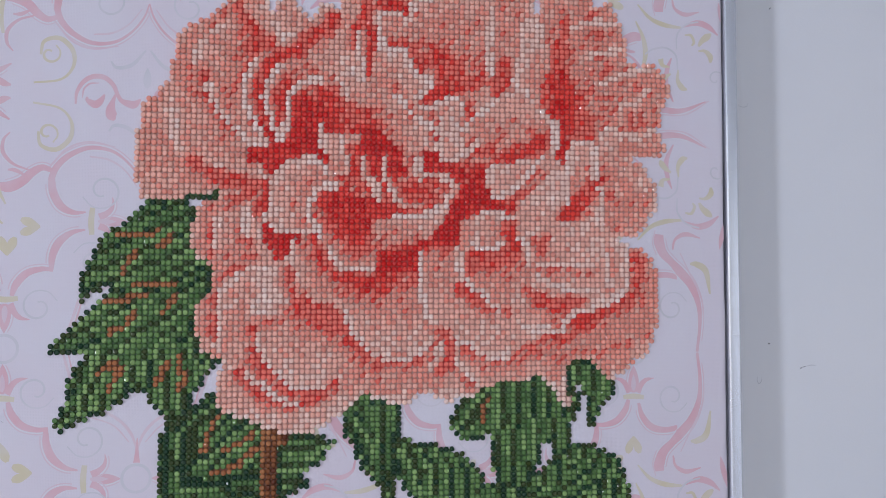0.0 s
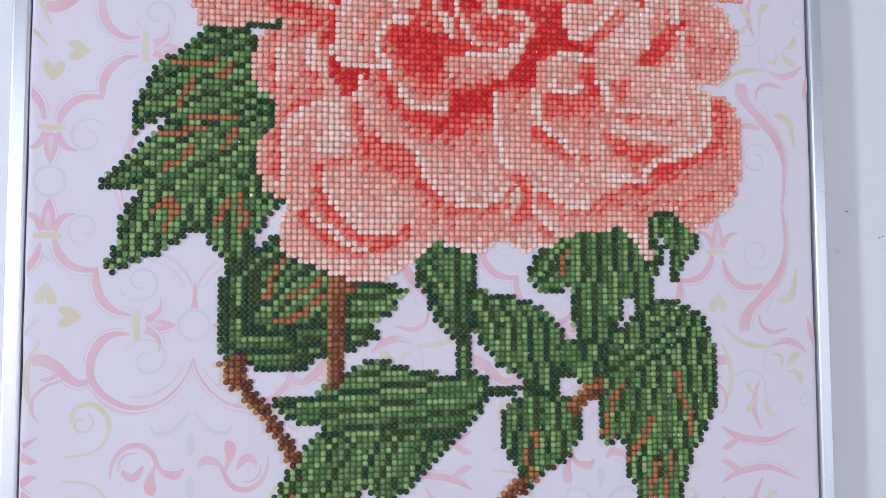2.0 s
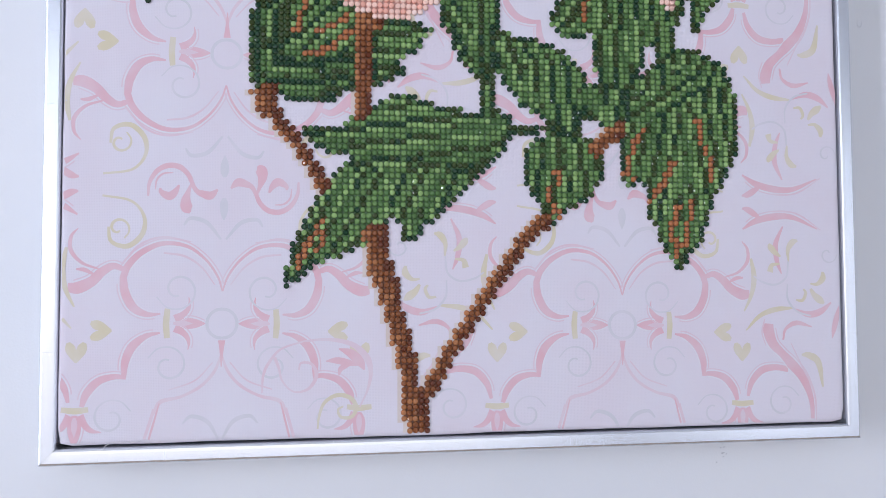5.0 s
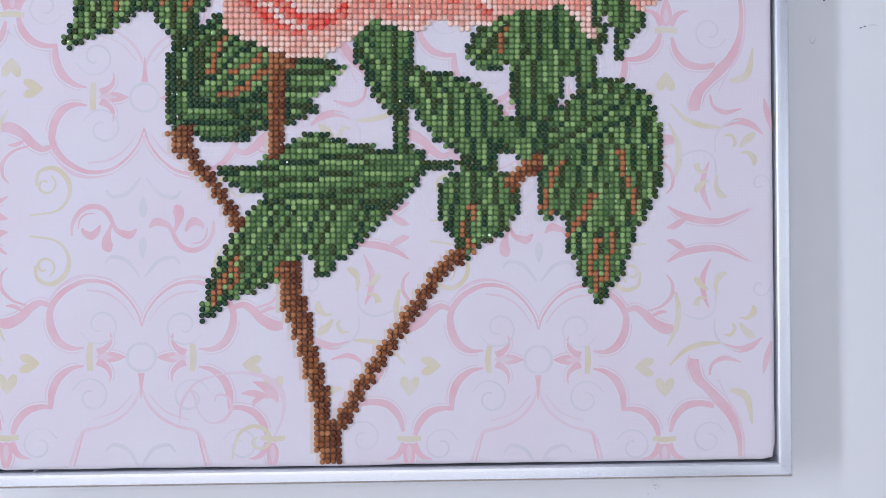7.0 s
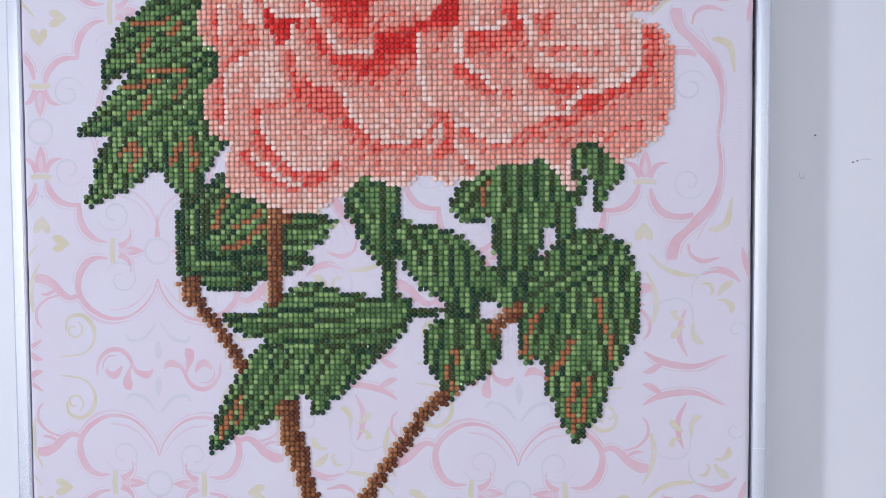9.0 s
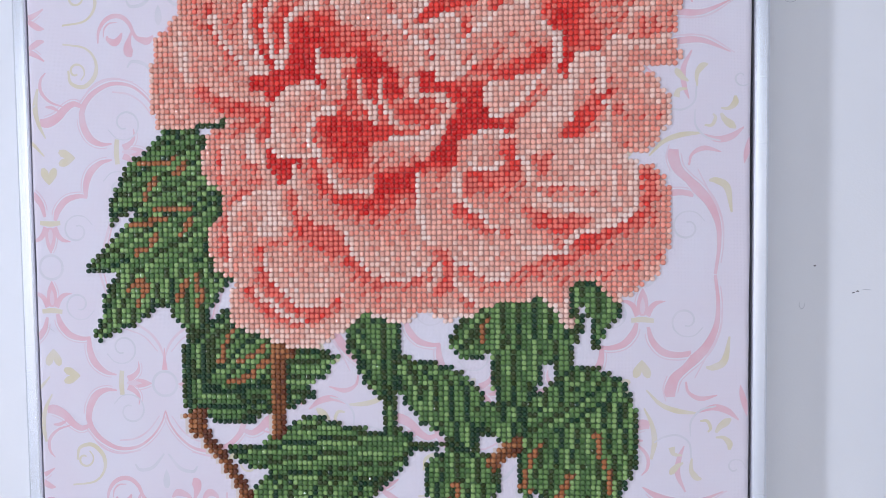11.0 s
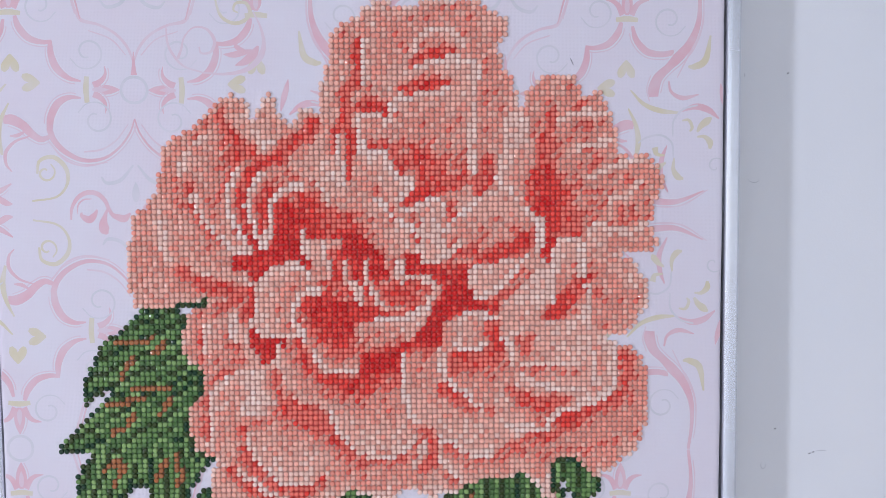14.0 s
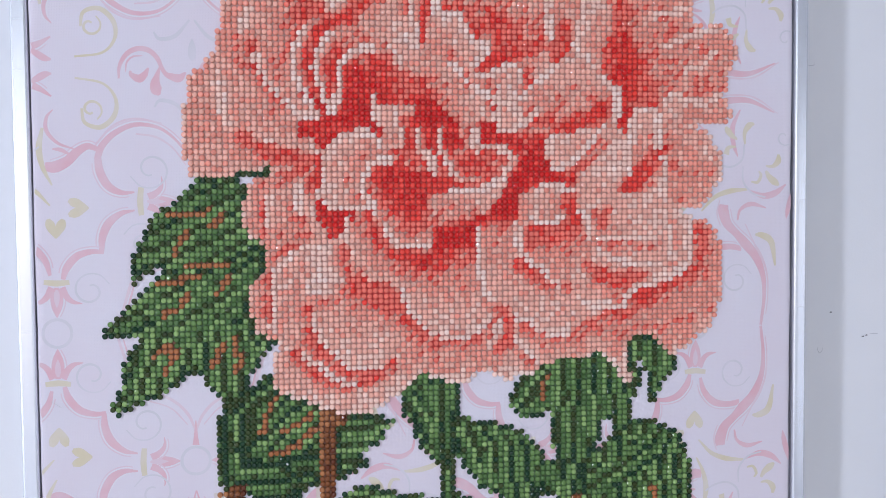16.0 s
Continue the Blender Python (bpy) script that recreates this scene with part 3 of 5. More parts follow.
def leaf(turn, tone, *points):
    """A leaf of streaks with a dark border."""
    hit = inside(points) | (far_from([*points, points[0]]) < 0.4)
    kind[hit], shade[hit], leaf_border[hit] = 2, 1.5 + tone, False
    streaks(turn, tone, *points)
    core = hit.copy()
    for dr, dq in ((0, 1), (0, -1), (1, 0), (-1, 0)):
        core &= np.roll(hit, (dr, dq), (0, 1))
    border = hit & ~core & (fine.rand(*hit.shape) < 0.84)
    shade[border] = fine.choice([0.0, 0.4, 1.0], border.sum())
    leaf_border[border] = True


def stem(width, tone, *points):
    """A woody stem: light brown dots along one side, dark along the other."""
    d = far_from(points)
    hit = d < width / 2
    kind[hit] = 3
    p = np.array(points, float)
    side = (GU - np.interp(GV, *p[np.argsort(p[:, 1])].T[::-1])) / width
    shade[hit] = np.clip(1.05 + tone - np.clip(side[hit], -0.5, 0.5) * 1.9 + fine.normal(0, 0.33, hit.sum()), 0, 2)


def rib(*points):
    """A rust-brown rib, one dot wide."""
    hit = (far_from(points) < 0.56) & (kind == 2)
    kind[hit], shade[hit] = 3, 3


def thread(*points):
    """A dark green stalk, one dot wide."""
    hit = far_from(points) < 0.62
    kind[hit], shade[hit] = 2, fine.choice([0.0, 1.0], hit.sum())


leaf(24, 0, (16.2, 95.9), (15.9, 99.5), (17.2, 102.3), (18.9, 106.2), (20.6, 108.6), (24.2, 111.1), (25.9, 113.1), (28.2, 114.7), (33.3, 114.6), (36.1, 113.6), (35.2, 107.7), (37.1, 104.9), (38.5, 103.0), (38.6, 98.2), (33.5, 95.2), (24.4, 95.0), (21.7, 99.7), (19.0, 98.6))
leaf(34, 0, (11.6, 88.9), (13.9, 90.6), (16.5, 93.0), (19.1, 96.3), (21.7, 98.2), (27.1, 97.9), (38.5, 103.0), (38.6, 98.2), (36.3, 95.3), (35.4, 91.5), (37.3, 88.6), (37.3, 86.7), (40.3, 85.8), (39.2, 83.9), (36.5, 81.0), (34.7, 77.2), (33.8, 74.9), (32.0, 74.2), (31.1, 76.1), (28.3, 79.1), (27.4, 81.0), (24.7, 79.6), (21.2, 77.2), (16.8, 75.4), (13.0, 73.6), (12.4, 74.7), (14.2, 79.1), (14.9, 83.2), (16.2, 85.5), (17.5, 87.0), (13.5, 87.2), (11.6, 87.8))
leaf(40, -0.8, (30.4, 71.8), (32.0, 74.2), (34.7, 76.3), (37.4, 78.7), (39.4, 79.9), (40.2, 76.3), (44.9, 74.9), (48.7, 72.9), (48.5, 69.1), (47.9, 60.1), (44.6, 57.7), (36.8, 57.6), (31.8, 58.9), (30.4, 60.3))
leaf(10, -1.5, (30.4, 71.2), (32.5, 69.8), (33.9, 66.0), (39.5, 63.6), (44.6, 61.1), (44.6, 57.7), (36.8, 57.6), (31.8, 58.9), (30.4, 60.3))
leaf(20, 0.5, (50.9, 72.0), (57.3, 71.9), (61.4, 70.5), (58.8, 67.1), (55.9, 64.7), (56.4, 62.6), (52.6, 60.8), (51.0, 59.7))
leaf(9, 0, (39.1, 52.3), (44.6, 52.3), (48.5, 55.3), (52.5, 57.3), (55.5, 58.7), (58.0, 58.5), (61.5, 57.3), (64.5, 56.5), (68.6, 55.8), (72.6, 56.4), (75.1, 55.6), (76.5, 53.8), (75.6, 51.8), (74.1, 49.3), (72.1, 47.3), (69.5, 44.7), (48.0, 44.8), (46.1, 46.3), (48.0, 48.3), (43.6, 48.6), (41.1, 50.1))
leaf(43, 0, (69.5, 45.2), (66.5, 41.7), (64.5, 39.2), (60.5, 36.2), (58.0, 32.7), (56.5, 34.0), (56.0, 36.2), (55.0, 38.4), (53.5, 36.7), (52.5, 35.2), (50.5, 33.2), (47.5, 31.6), (44.6, 30.6), (41.6, 29.1), (39.1, 27.1), (35.9, 25.6), (36.9, 29.3), (37.7, 32.8), (39.6, 36.3), (41.6, 40.8), (43.6, 43.8), (46.6, 46.5), (56.5, 47.8))
leaf(112, -0.5, (62.4, 76.5), (66.6, 80.1), (73.7, 80.2), (73.3, 72.6), (72.3, 67.5), (72.4, 64.3), (70.6, 62.2), (69.1, 63.2), (67.1, 65.2), (65.4, 67.3), (65.4, 69.5), (63.9, 71.5), (63.4, 74.0))
leaf(90, -0.3, (70.4, 63.6), (72.4, 65.0), (72.4, 56.2), (70.6, 56.2))
leaf(112, 0.1, (72.6, 71.8), (75.2, 70.8), (76.7, 69.3), (80.7, 69.3), (83.8, 68.1), (86.8, 66.3), (89.1, 63.5), (89.4, 61.5), (88.8, 53.4), (86.8, 52.6), (84.7, 53.7), (82.7, 54.7), (80.7, 56.4), (77.7, 57.7), (75.6, 60.2), (73.9, 63.5), (72.6, 66.5))
leaf(97, 0.1, (82.8, 73.0), (84.1, 75.7), (86.9, 78.3), (91.0, 80.9), (96.1, 83.0), (102.3, 83.1), (107.4, 80.0), (109.1, 77.0), (107.6, 73.9), (107.1, 72.9), (107.0, 68.8), (106.3, 66.7), (103.8, 66.7), (103.2, 69.3), (101.2, 69.3), (100.1, 65.4), (97.0, 61.5), (94.5, 60.8), (92.4, 62.8), (91.2, 66.6), (91.2, 71.7), (89.9, 70.7), (84.8, 70.9))
leaf(85, -0.2, (105.9, 84.3), (110.7, 84.9), (115.3, 80.9), (115.2, 78.1), (113.0, 76.0), (111.0, 72.1), (110.4, 72.4), (110.0, 76.2), (109.8, 80.1), (108.1, 80.1), (107.9, 76.2), (108.1, 74.5), (106.5, 75.0), (106.7, 79.3))
leaf(70, 0, (101.8, 64.6), (106.3, 67.9), (109.4, 69.0), (112.5, 68.0), (115.8, 66.2), (117.4, 63.7), (118.4, 59.6), (119.1, 56.5), (118.8, 52.4), (117.8, 48.3), (116.2, 45.2), (113.6, 41.1), (113.0, 38.1), (111.5, 34.0), (108.9, 30.7), (107.2, 27.9), (105.6, 30.3), (104.1, 32.8), (102.8, 36.6), (101.1, 38.1), (101.1, 42.2), (100.3, 44.7), (98.0, 43.5), (96.2, 45.2), (96.3, 51.3), (97.0, 62.0))
leaf(88, 0.1, (88.8, 61.0), (97.5, 62.3), (97.0, 53.4), (93.4, 53.9), (91.4, 55.2), (89.3, 55.4))
leaf(80, 0, (78.2, 47.8), (78.6, 49.3), (80.2, 51.3), (83.7, 52.5), (87.8, 52.5), (91.0, 51.5), (92.3, 48.8), (92.5, 45.2), (91.0, 42.5), (89.0, 40.5), (85.7, 39.0), (84.2, 37.4), (82.6, 36.3), (81.2, 37.4), (80.9, 40.2), (79.4, 41.5), (78.4, 44.7))
streaks(8, 0.15, (38.4, 53.9), (45.0, 54.4), (54.5, 58.3), (74.4, 54.5), (74.4, 50.5), (70.3, 45.7), (56.5, 44.8), (41.3, 47.8))
streaks(58, 0.15, (39.5, 35.7), (45.0, 45.0), (54.6, 44.9), (53.6, 35.4), (45.1, 29.1), (37.7, 30.2))
streaks(66, 0.15, (53.6, 44.9), (74.3, 47.1), (70.3, 40.8), (60.4, 33.3), (53.6, 31.6))
streaks(76, 0.0, (96.4, 54.5), (107.5, 60.7), (107.2, 48.3), (107.2, 28.1), (101.5, 39.3), (96.2, 44.4))
streaks(101, 0.0, (107.5, 60.7), (117.6, 62.9), (119.5, 48.3), (112.3, 34.0), (107.7, 28.1), (107.1, 44.3))
streaks(32, 0.1, (97.7, 64.7), (112.1, 65.4), (111.9, 60.7), (101.8, 54.5), (97.5, 55.5))
streaks(86, 0.0, (91.5, 81.0), (98.0, 81.2), (97.6, 60.6), (91.2, 60.5))
streaks(97, 0.0, (98.0, 82.3), (106.8, 79.4), (106.4, 60.7), (97.6, 60.6))
streaks(50, 0.3, (83.5, 77.7), (91.0, 79.9), (91.3, 70.7), (83.4, 71.6))
streaks(97, 0.1, (79.7, 67.4), (93.3, 62.6), (93.1, 50.4), (82.6, 54.5), (77.5, 57.4))
streaks(120, -0.2, (62.5, 78.0), (69.5, 74.2), (69.4, 59.4), (64.4, 64.2))
streaks(92, -0.6, (69.0, 78.2), (73.6, 78.4), (73.5, 69.3), (71.4, 60.4), (68.9, 60.3))
streaks(80, 0.0, (77.4, 50.5), (84.7, 51.5), (84.6, 42.5), (77.4, 42.6))
streaks(100, 0.0, (84.7, 51.5), (92.1, 51.5), (91.9, 42.4), (84.6, 42.5))
streaks(84, 0.0, (105.8, 84.6), (113.7, 84.9), (113.4, 72.2), (105.5, 72.1))
streaks(90, -1.2, (30.0, 73.2), (37.4, 73.4), (35.6, 61.9), (30.1, 58.1))
streaks(4, -1.3, (34.7, 63.8), (48.8, 65.9), (48.8, 57.3), (32.0, 57.2))
streaks(40, 0.2, (37.3, 75.3), (48.7, 74.6), (48.7, 67.9), (36.5, 64.8))
streaks(6, 0.3, (50.7, 72.8), (60.4, 73.0), (58.5, 66.1), (50.7, 60.2))
streaks(96, 0.2, (26.1, 87.3), (37.2, 89.8), (37.3, 79.1), (32.7, 74.2), (27.2, 78.8))
streaks(68, 0.2, (13.2, 82.0), (17.1, 86.9), (26.1, 86.4), (26.2, 80.7), (17.3, 75.6))
streaks(30, 0.2, (11.8, 89.5), (19.7, 95.6), (27.8, 98.0), (33.5, 91.5), (24.3, 88.2), (13.6, 86.7))
stem(3, 0.4, (96.0, 53.7), (93.4, 51.8), (91.3, 49.8))
stem(3.2, 0, (49.9, 72.6), (49.5, 64.3), (49.3, 55.7))
stem(2.2, 0, (50.6, 72.4), (52.3, 70.6))
stem(2.8, -0.15, (82.1, 36.9), (79.6, 35.3), (76.6, 31.4), (73.5, 26.9), (70.5, 22.9), (67.5, 18.1), (64.5, 13.9), (62.2, 9.9), (60.4, 6.4))
stem(2.5, -0.5, (31.7, 58.2), (34.2, 58.3), (33.7, 56.5), (35.2, 53.5), (37.8, 50.7), (40.1, 47.3), (41.8, 44.7), (42.6, 42.5))
stem(4, 0, (32.7, 57.7), (32.5, 56.4))
stem(4.6, 0, (51.7, 34.2), (52.0, 30.2), (53.5, 25.7))
stem(3.6, 0, (53.5, 25.7), (55.5, 18.2), (57.2, 12.2), (57.7, 5.2))
stem(4.4, 0, (58.4, 6.2), (58.9, -0.0))
rib((22.0, 108.2), (26.5, 108.4), (29.2, 109.1))
rib((31.5, 108.1), (29.2, 106.1))
rib((25.9, 105.5), (24.3, 103.5), (23.4, 101.8))
rib((25.3, 99.9), (33.0, 99.8))
rib((20.0, 96.0), (22.2, 96.8), (27.1, 97.2))
rib((32.1, 98.1), (32.0, 96.1), (30.8, 94.7))
rib((25.3, 94.6), (24.9, 93.1), (23.2, 91.2), (20.9, 91.0))
rib((19.3, 83.3), (21.1, 84.9), (22.8, 85.1), (23.3, 83.8), (22.2, 82.3), (21.6, 80.8))
rib((29.6, 81.5), (30.5, 83.8), (31.6, 85.7))
rib((33.4, 86.7), (33.7, 84.3), (34.4, 82.0), (33.5, 80.4))
rib((40.2, 75.4), (39.3, 73.5), (38.4, 71.6), (38.0, 69.2))
rib((46.8, 72.5), (45.0, 70.8), (43.1, 70.1), (41.2, 69.2))
rib((47.3, 69.1), (45.4, 68.7), (44.1, 66.8), (42.2, 65.9), (39.9, 65.2))
rib((100.4, 53.9), (99.0, 51.3), (98.2, 49.3), (97.3, 47.3), (96.9, 45.7), (98.5, 44.7))
rib((110.9, 56.0), (111.4, 53.4), (111.9, 51.4), (112.9, 49.3), (113.4, 47.3), (113.4, 45.0))
rib((106.2, 47.8), (105.2, 45.7), (104.1, 43.7), (102.6, 41.7), (101.8, 40.7))
rib((107.2, 39.6), (106.1, 38.1), (105.9, 35.0), (106.1, 32.0), (107.1, 29.9))
rib((109.8, 40.6), (109.7, 38.1), (108.2, 35.5), (108.0, 31.8))
rib((83.9, 45.7), (84.2, 44.7), (84.7, 43.5))
rib((82.9, 42.7), (82.9, 40.2), (84.2, 37.9))
rib((90.4, 77.8), (89.4, 75.8), (89.4, 73.5))
rib((42.1, 36.3), (41.1, 34.3), (39.1, 31.3), (38.6, 28.1))
rib((42.8, 34.3), (41.6, 31.1))
petal(2.2, (56.8, 148.9), (72.6, 149.2), (72.3, 128.2), (56.4, 128.4))
petal(2.2, (95.4, 155.2), (99.8, 152.1), (105.7, 151.5), (105.6, 127.7), (92.4, 127.9))
petal(2.3, (39.9, 115.2), (35.2, 115.3), (31.7, 115.3), (26.4, 115.3), (25.8, 117.9), (25.6, 121.3), (25.7, 127.0), (26.0, 129.3), (26.9, 130.8), (26.7, 132.7), (29.3, 134.3), (30.0, 136.4), (31.2, 137.7), (31.3, 140.0), (32.1, 141.7), (32.3, 143.9), (32.6, 145.6), (35.2, 147.8), (38.3, 149.1), (51.9, 131.8), (56.2, 118.2))
petal(2.2, (38.3, 149.1), (40.6, 151.6), (42.9, 153.8), (45.0, 155.2), (46.1, 155.1), (48.4, 153.6), (48.9, 150.9), (49.7, 149.5), (50.4, 149.9), (50.6, 152.5), (51.5, 154.3), (52.5, 155.9), (53.5, 154.6), (54.1, 152.1), (56.0, 149.9), (56.8, 149.1), (57.8, 150.6), (58.0, 152.4), (60.5, 152.7), (62.3, 151.1), (65.8, 142.7), (65.6, 129.4), (49.6, 129.6))
petal(2.2, (61.5, 148.3), (61.7, 150.9), (62.7, 157.3), (63.6, 159.4), (64.4, 163.6), (64.2, 166.3), (65.5, 167.9), (66.6, 169.1), (68.4, 169.1), (69.8, 169.9), (70.4, 171.0), (72.7, 172.7), (76.8, 172.0), (82.1, 172.2), (85.8, 172.8), (91.7, 173.0), (93.0, 172.0), (95.4, 170.2), (97.3, 169.4), (97.8, 167.9), (97.6, 166.2), (96.2, 165.1), (95.9, 163.3), (96.8, 162.0), (96.8, 160.7), (98.6, 158.2), (98.6, 156.5))
petal(2.2, (98.6, 156.5), (99.8, 155.2), (100.2, 152.9), (100.8, 150.2), (98.0, 137.8), (76.4, 138.0), (61.5, 148.3))
petal(2.2, (99.7, 151.8), (100.8, 152.9), (101.1, 154.5), (101.9, 155.6), (103.9, 158.0), (106.8, 158.8), (110.5, 158.5), (111.1, 156.9), (111.9, 155.1), (113.2, 154.6), (114.3, 155.8), (115.7, 155.2), (116.4, 152.7), (117.8, 150.3), (118.8, 147.1), (118.8, 144.1), (121.3, 142.8), (124.2, 143.7), (125.7, 142.6), (127.2, 140.2), (127.3, 137.2), (125.6, 134.2), (125.1, 130.2), (126.8, 126.4), (125.7, 125.2), (119.7, 125.6), (111.1, 124.4), (100.2, 127.8))
petal(1.9, (110.0, 126.0), (118.4, 125.6), (118.9, 124.3), (121.9, 123.8), (122.8, 121.5), (124.9, 119.3), (125.0, 115.2), (123.0, 112.6), (121.4, 110.0), (117.6, 108.9), (108.9, 106.7), (103.4, 117.8))
petal(1.7, (114.3, 109.5), (118.5, 107.5), (119.8, 106.1), (121.9, 106.5), (123.6, 104.1), (124.4, 102.7), (124.6, 93.4), (123.7, 88.9), (122.0, 86.1), (119.3, 84.2), (116.0, 81.8), (114.4, 81.4), (112.7, 83.6), (110.5, 85.0), (107.2, 85.0), (94.4, 93.2), (100.1, 106.7))
petal(1.7, (107.2, 85.2), (106.0, 83.6), (105.5, 81.1), (106.4, 76.5), (105.3, 76.3), (103.8, 79.5), (101.6, 81.7), (100.0, 82.5), (98.3, 81.3), (89.9, 80.7), (88.2, 79.1), (85.3, 78.1), (82.5, 77.6), (79.6, 79.2), (77.9, 79.8), (75.1, 77.5), (71.6, 77.8), (67.0, 79.1), (65.3, 78.6), (61.5, 93.1), (83.2, 97.7), (101.1, 93.3))
petal(1.8, (65.3, 78.6), (63.0, 76.2), (58.8, 73.0), (54.1, 72.3), (50.6, 72.9), (47.2, 74.3), (42.5, 76.0), (40.6, 77.6), (40.8, 80.7), (40.5, 82.7), (41.5, 85.7), (48.9, 97.6), (66.1, 92.0))
petal(1.8, (42.1, 85.8), (39.8, 86.5), (37.6, 87.8), (37.4, 89.7), (36.1, 91.8), (36.4, 95.1), (37.3, 97.0), (38.8, 97.6), (39.1, 102.2), (38.5, 104.0), (36.6, 104.6), (35.0, 107.8), (35.6, 110.3), (36.1, 112.6), (37.2, 114.4), (39.9, 115.3), (47.0, 117.1), (55.9, 102.2), (55.6, 86.1))
petal(2.3, (47.1, 122.8), (56.6, 138.4), (72.5, 142.6), (94.7, 142.2), (116.5, 127.6), (115.4, 102.3), (101.1, 87.6), (80.9, 87.5), (55.6, 86.1), (45.5, 102.2))
# top petals, the farthest back
sheet(1.6, 3.2, 3.0, [(69.6, 165.5), (69.5, 157.4), (67.8, 154.2)], [(63.7, 168.2), (70.7, 169.2), (70.5, 156.3), (67.8, 153.7), (66.1, 148.3), (61.1, 148.9), (63.0, 161.8)])
sheet(1.5, 2.6, 4, [(79.3, 164.8), (82.1, 168.5), (88.6, 169.8), (93.9, 166.7)], [(69.1, 169.2), (74.6, 173.4), (96.1, 173.0), (98.8, 166.6), (97.7, 157.1), (93.9, 157.1), (90.7, 162.5), (79.9, 163.7), (78.8, 161.6), (70.1, 164.9)])
sheet(2.4, 3.0, 4, [(93.9, 161.4), (93.8, 147.4)], [(92.0, 163.5), (97.7, 163.5), (98.7, 156.0), (97.6, 145.2), (93.8, 142.0), (91.8, 142.0)])
sheet(1.1, 2.6, 2, [(73.9, 164.3), (73.9, 159.5)], [(70.4, 166.0), (79.4, 165.9), (80.4, 161.0), (84.2, 161.5), (78.7, 156.2), (74.4, 155.7), (70.6, 156.9)])
blush(2.6, 3, (77.2, 165.7), (79.3, 165.0), (77.2, 163.5))
sheet(1.3, 2.8, 3, [(82.0, 163.9), (85.3, 163.6), (87.4, 163.8)], [(79.3, 162.7), (79.9, 165.9), (82.6, 167.3), (86.9, 167.5), (90.2, 165.2), (90.1, 162.0), (87.4, 162.8), (84.2, 162.6), (80.4, 160.7)])
fold(4.9, 1.9, (80.1, 160.9), (81.5, 162.0), (84.2, 162.9), (87.2, 163.2))
sheet(1.0, 3.2, 2.4, [(80.9, 157.5), (85.2, 157.6)], [(80.4, 160.5), (84.2, 161.8), (88.5, 162.2), (92.3, 160.3), (91.5, 155.5), (86.3, 156.7), (80.0, 156.2), (78.2, 155.7), (74.4, 156.3)])
sheet(1.7, 3.4, 1.8, [(70.0, 153.5), (73.2, 153.3)], [(67.8, 156.4), (76.5, 156.3), (79.2, 154.9), (76.0, 154.3), (75.6, 151.4), (68.9, 152.6)])
fold(4.9, 1.8, (77.4, 156.5), (79.2, 156.0), (80.0, 156.7), (83.1, 157.1), (86.1, 157.1))
fold(4.6, 1.3, (79.0, 156.2), (79.0, 154.9))
sheet(0.95, 4.4, 8, [(73.1, 141.2), (78.5, 138.9), (84.0, 137.8), (90.5, 138.8)], [(76.0, 155.0), (79.2, 154.3), (80.5, 155.9), (85.8, 156.1), (91.7, 155.5), (91.8, 139.9), (89.4, 137.7), (85.0, 136.1), (80.7, 135.6), (74.1, 136.2), (68.7, 142.3), (69.0, 150.7), (73.2, 152.0), (74.8, 149.8)])
blush(2.7, 6, (80.8, 148.1), (85.1, 148.6))
fold(5.2, 1.8, (70.2, 153.1), (73.4, 153.1), (75.0, 151.8), (75.8, 152.0))
fold(5.4, 1.6, (74.7, 152.0), (74.7, 150.7))
fold(4.6, 1.8, (69.6, 164.9), (69.6, 161.7), (69.5, 158.5), (70.7, 157.0))
fold(4.8, 2.2, (68.4, 156.9), (66.9, 155.8), (67.1, 153.7), (67.3, 152.1), (66.6, 150.6), (65.5, 148.8))
fold(4.4, 1.8, (64.7, 147.4), (64.4, 145.4))
fold(5.0, 2.0, (67.7, 147.9), (68.3, 144.7), (67.8, 141.8), (67.1, 139.3), (67.8, 137.3))
blush(4.6, 5, (78.5, 142.2), (80.7, 141.1))
blush(4.6, 4, (80.1, 137.8), (82.9, 138.9))
fold(4.7, 2.2, (71.8, 145.1), (74.4, 144.6), (76.1, 142.2))
fold(5.0, 2.6, (77.4, 135.2), (80.1, 136.2), (81.5, 136.7))
fold(4.8, 2.0, (80.2, 144.9), (79.8, 141.1))
# right top petals
sheet(1.6, 3.0, 3, [(106.3, 153.2), (115.4, 152.9)], [(100.9, 154.9), (105.2, 159.1), (111.1, 158.5), (112.2, 155.3), (116.5, 155.2), (117.0, 152.0), (106.8, 151.6), (105.7, 151.0)])
sheet(1.8, 4.4, 11, [(103.0, 138.7), (105.2, 135.4), (106.8, 129.9)], [(100.9, 151.6), (106.8, 152.1), (116.5, 152.5), (119.8, 143.9), (126.2, 143.8), (127.4, 127.6), (123.1, 124.9), (112.2, 127.7), (106.8, 123.4), (104.1, 123.4), (100.3, 132.2), (97.0, 137.6)])
blush(3.4, 8, (107.3, 140.8), (110.0, 149.4))
blush(3.2, 5, (111.1, 134.2), (117.6, 132.2), (123.0, 130.7))
blush(3.0, 4, (113.3, 137.5), (118.7, 138.0), (121.9, 140.6))
sheet(0.9, 2.4, 3, [(101.4, 140.9), (101.9, 133.2)], [(96.5, 142.0), (98.0, 151.1), (100.9, 152.2), (102.5, 147.3), (102.5, 136.5), (100.8, 132.2), (94.8, 132.8), (91.6, 136.1)])
fold(4.6, 1.5, (106.1, 151.6), (105.3, 148.9), (104.1, 146.2), (104.0, 143.9))
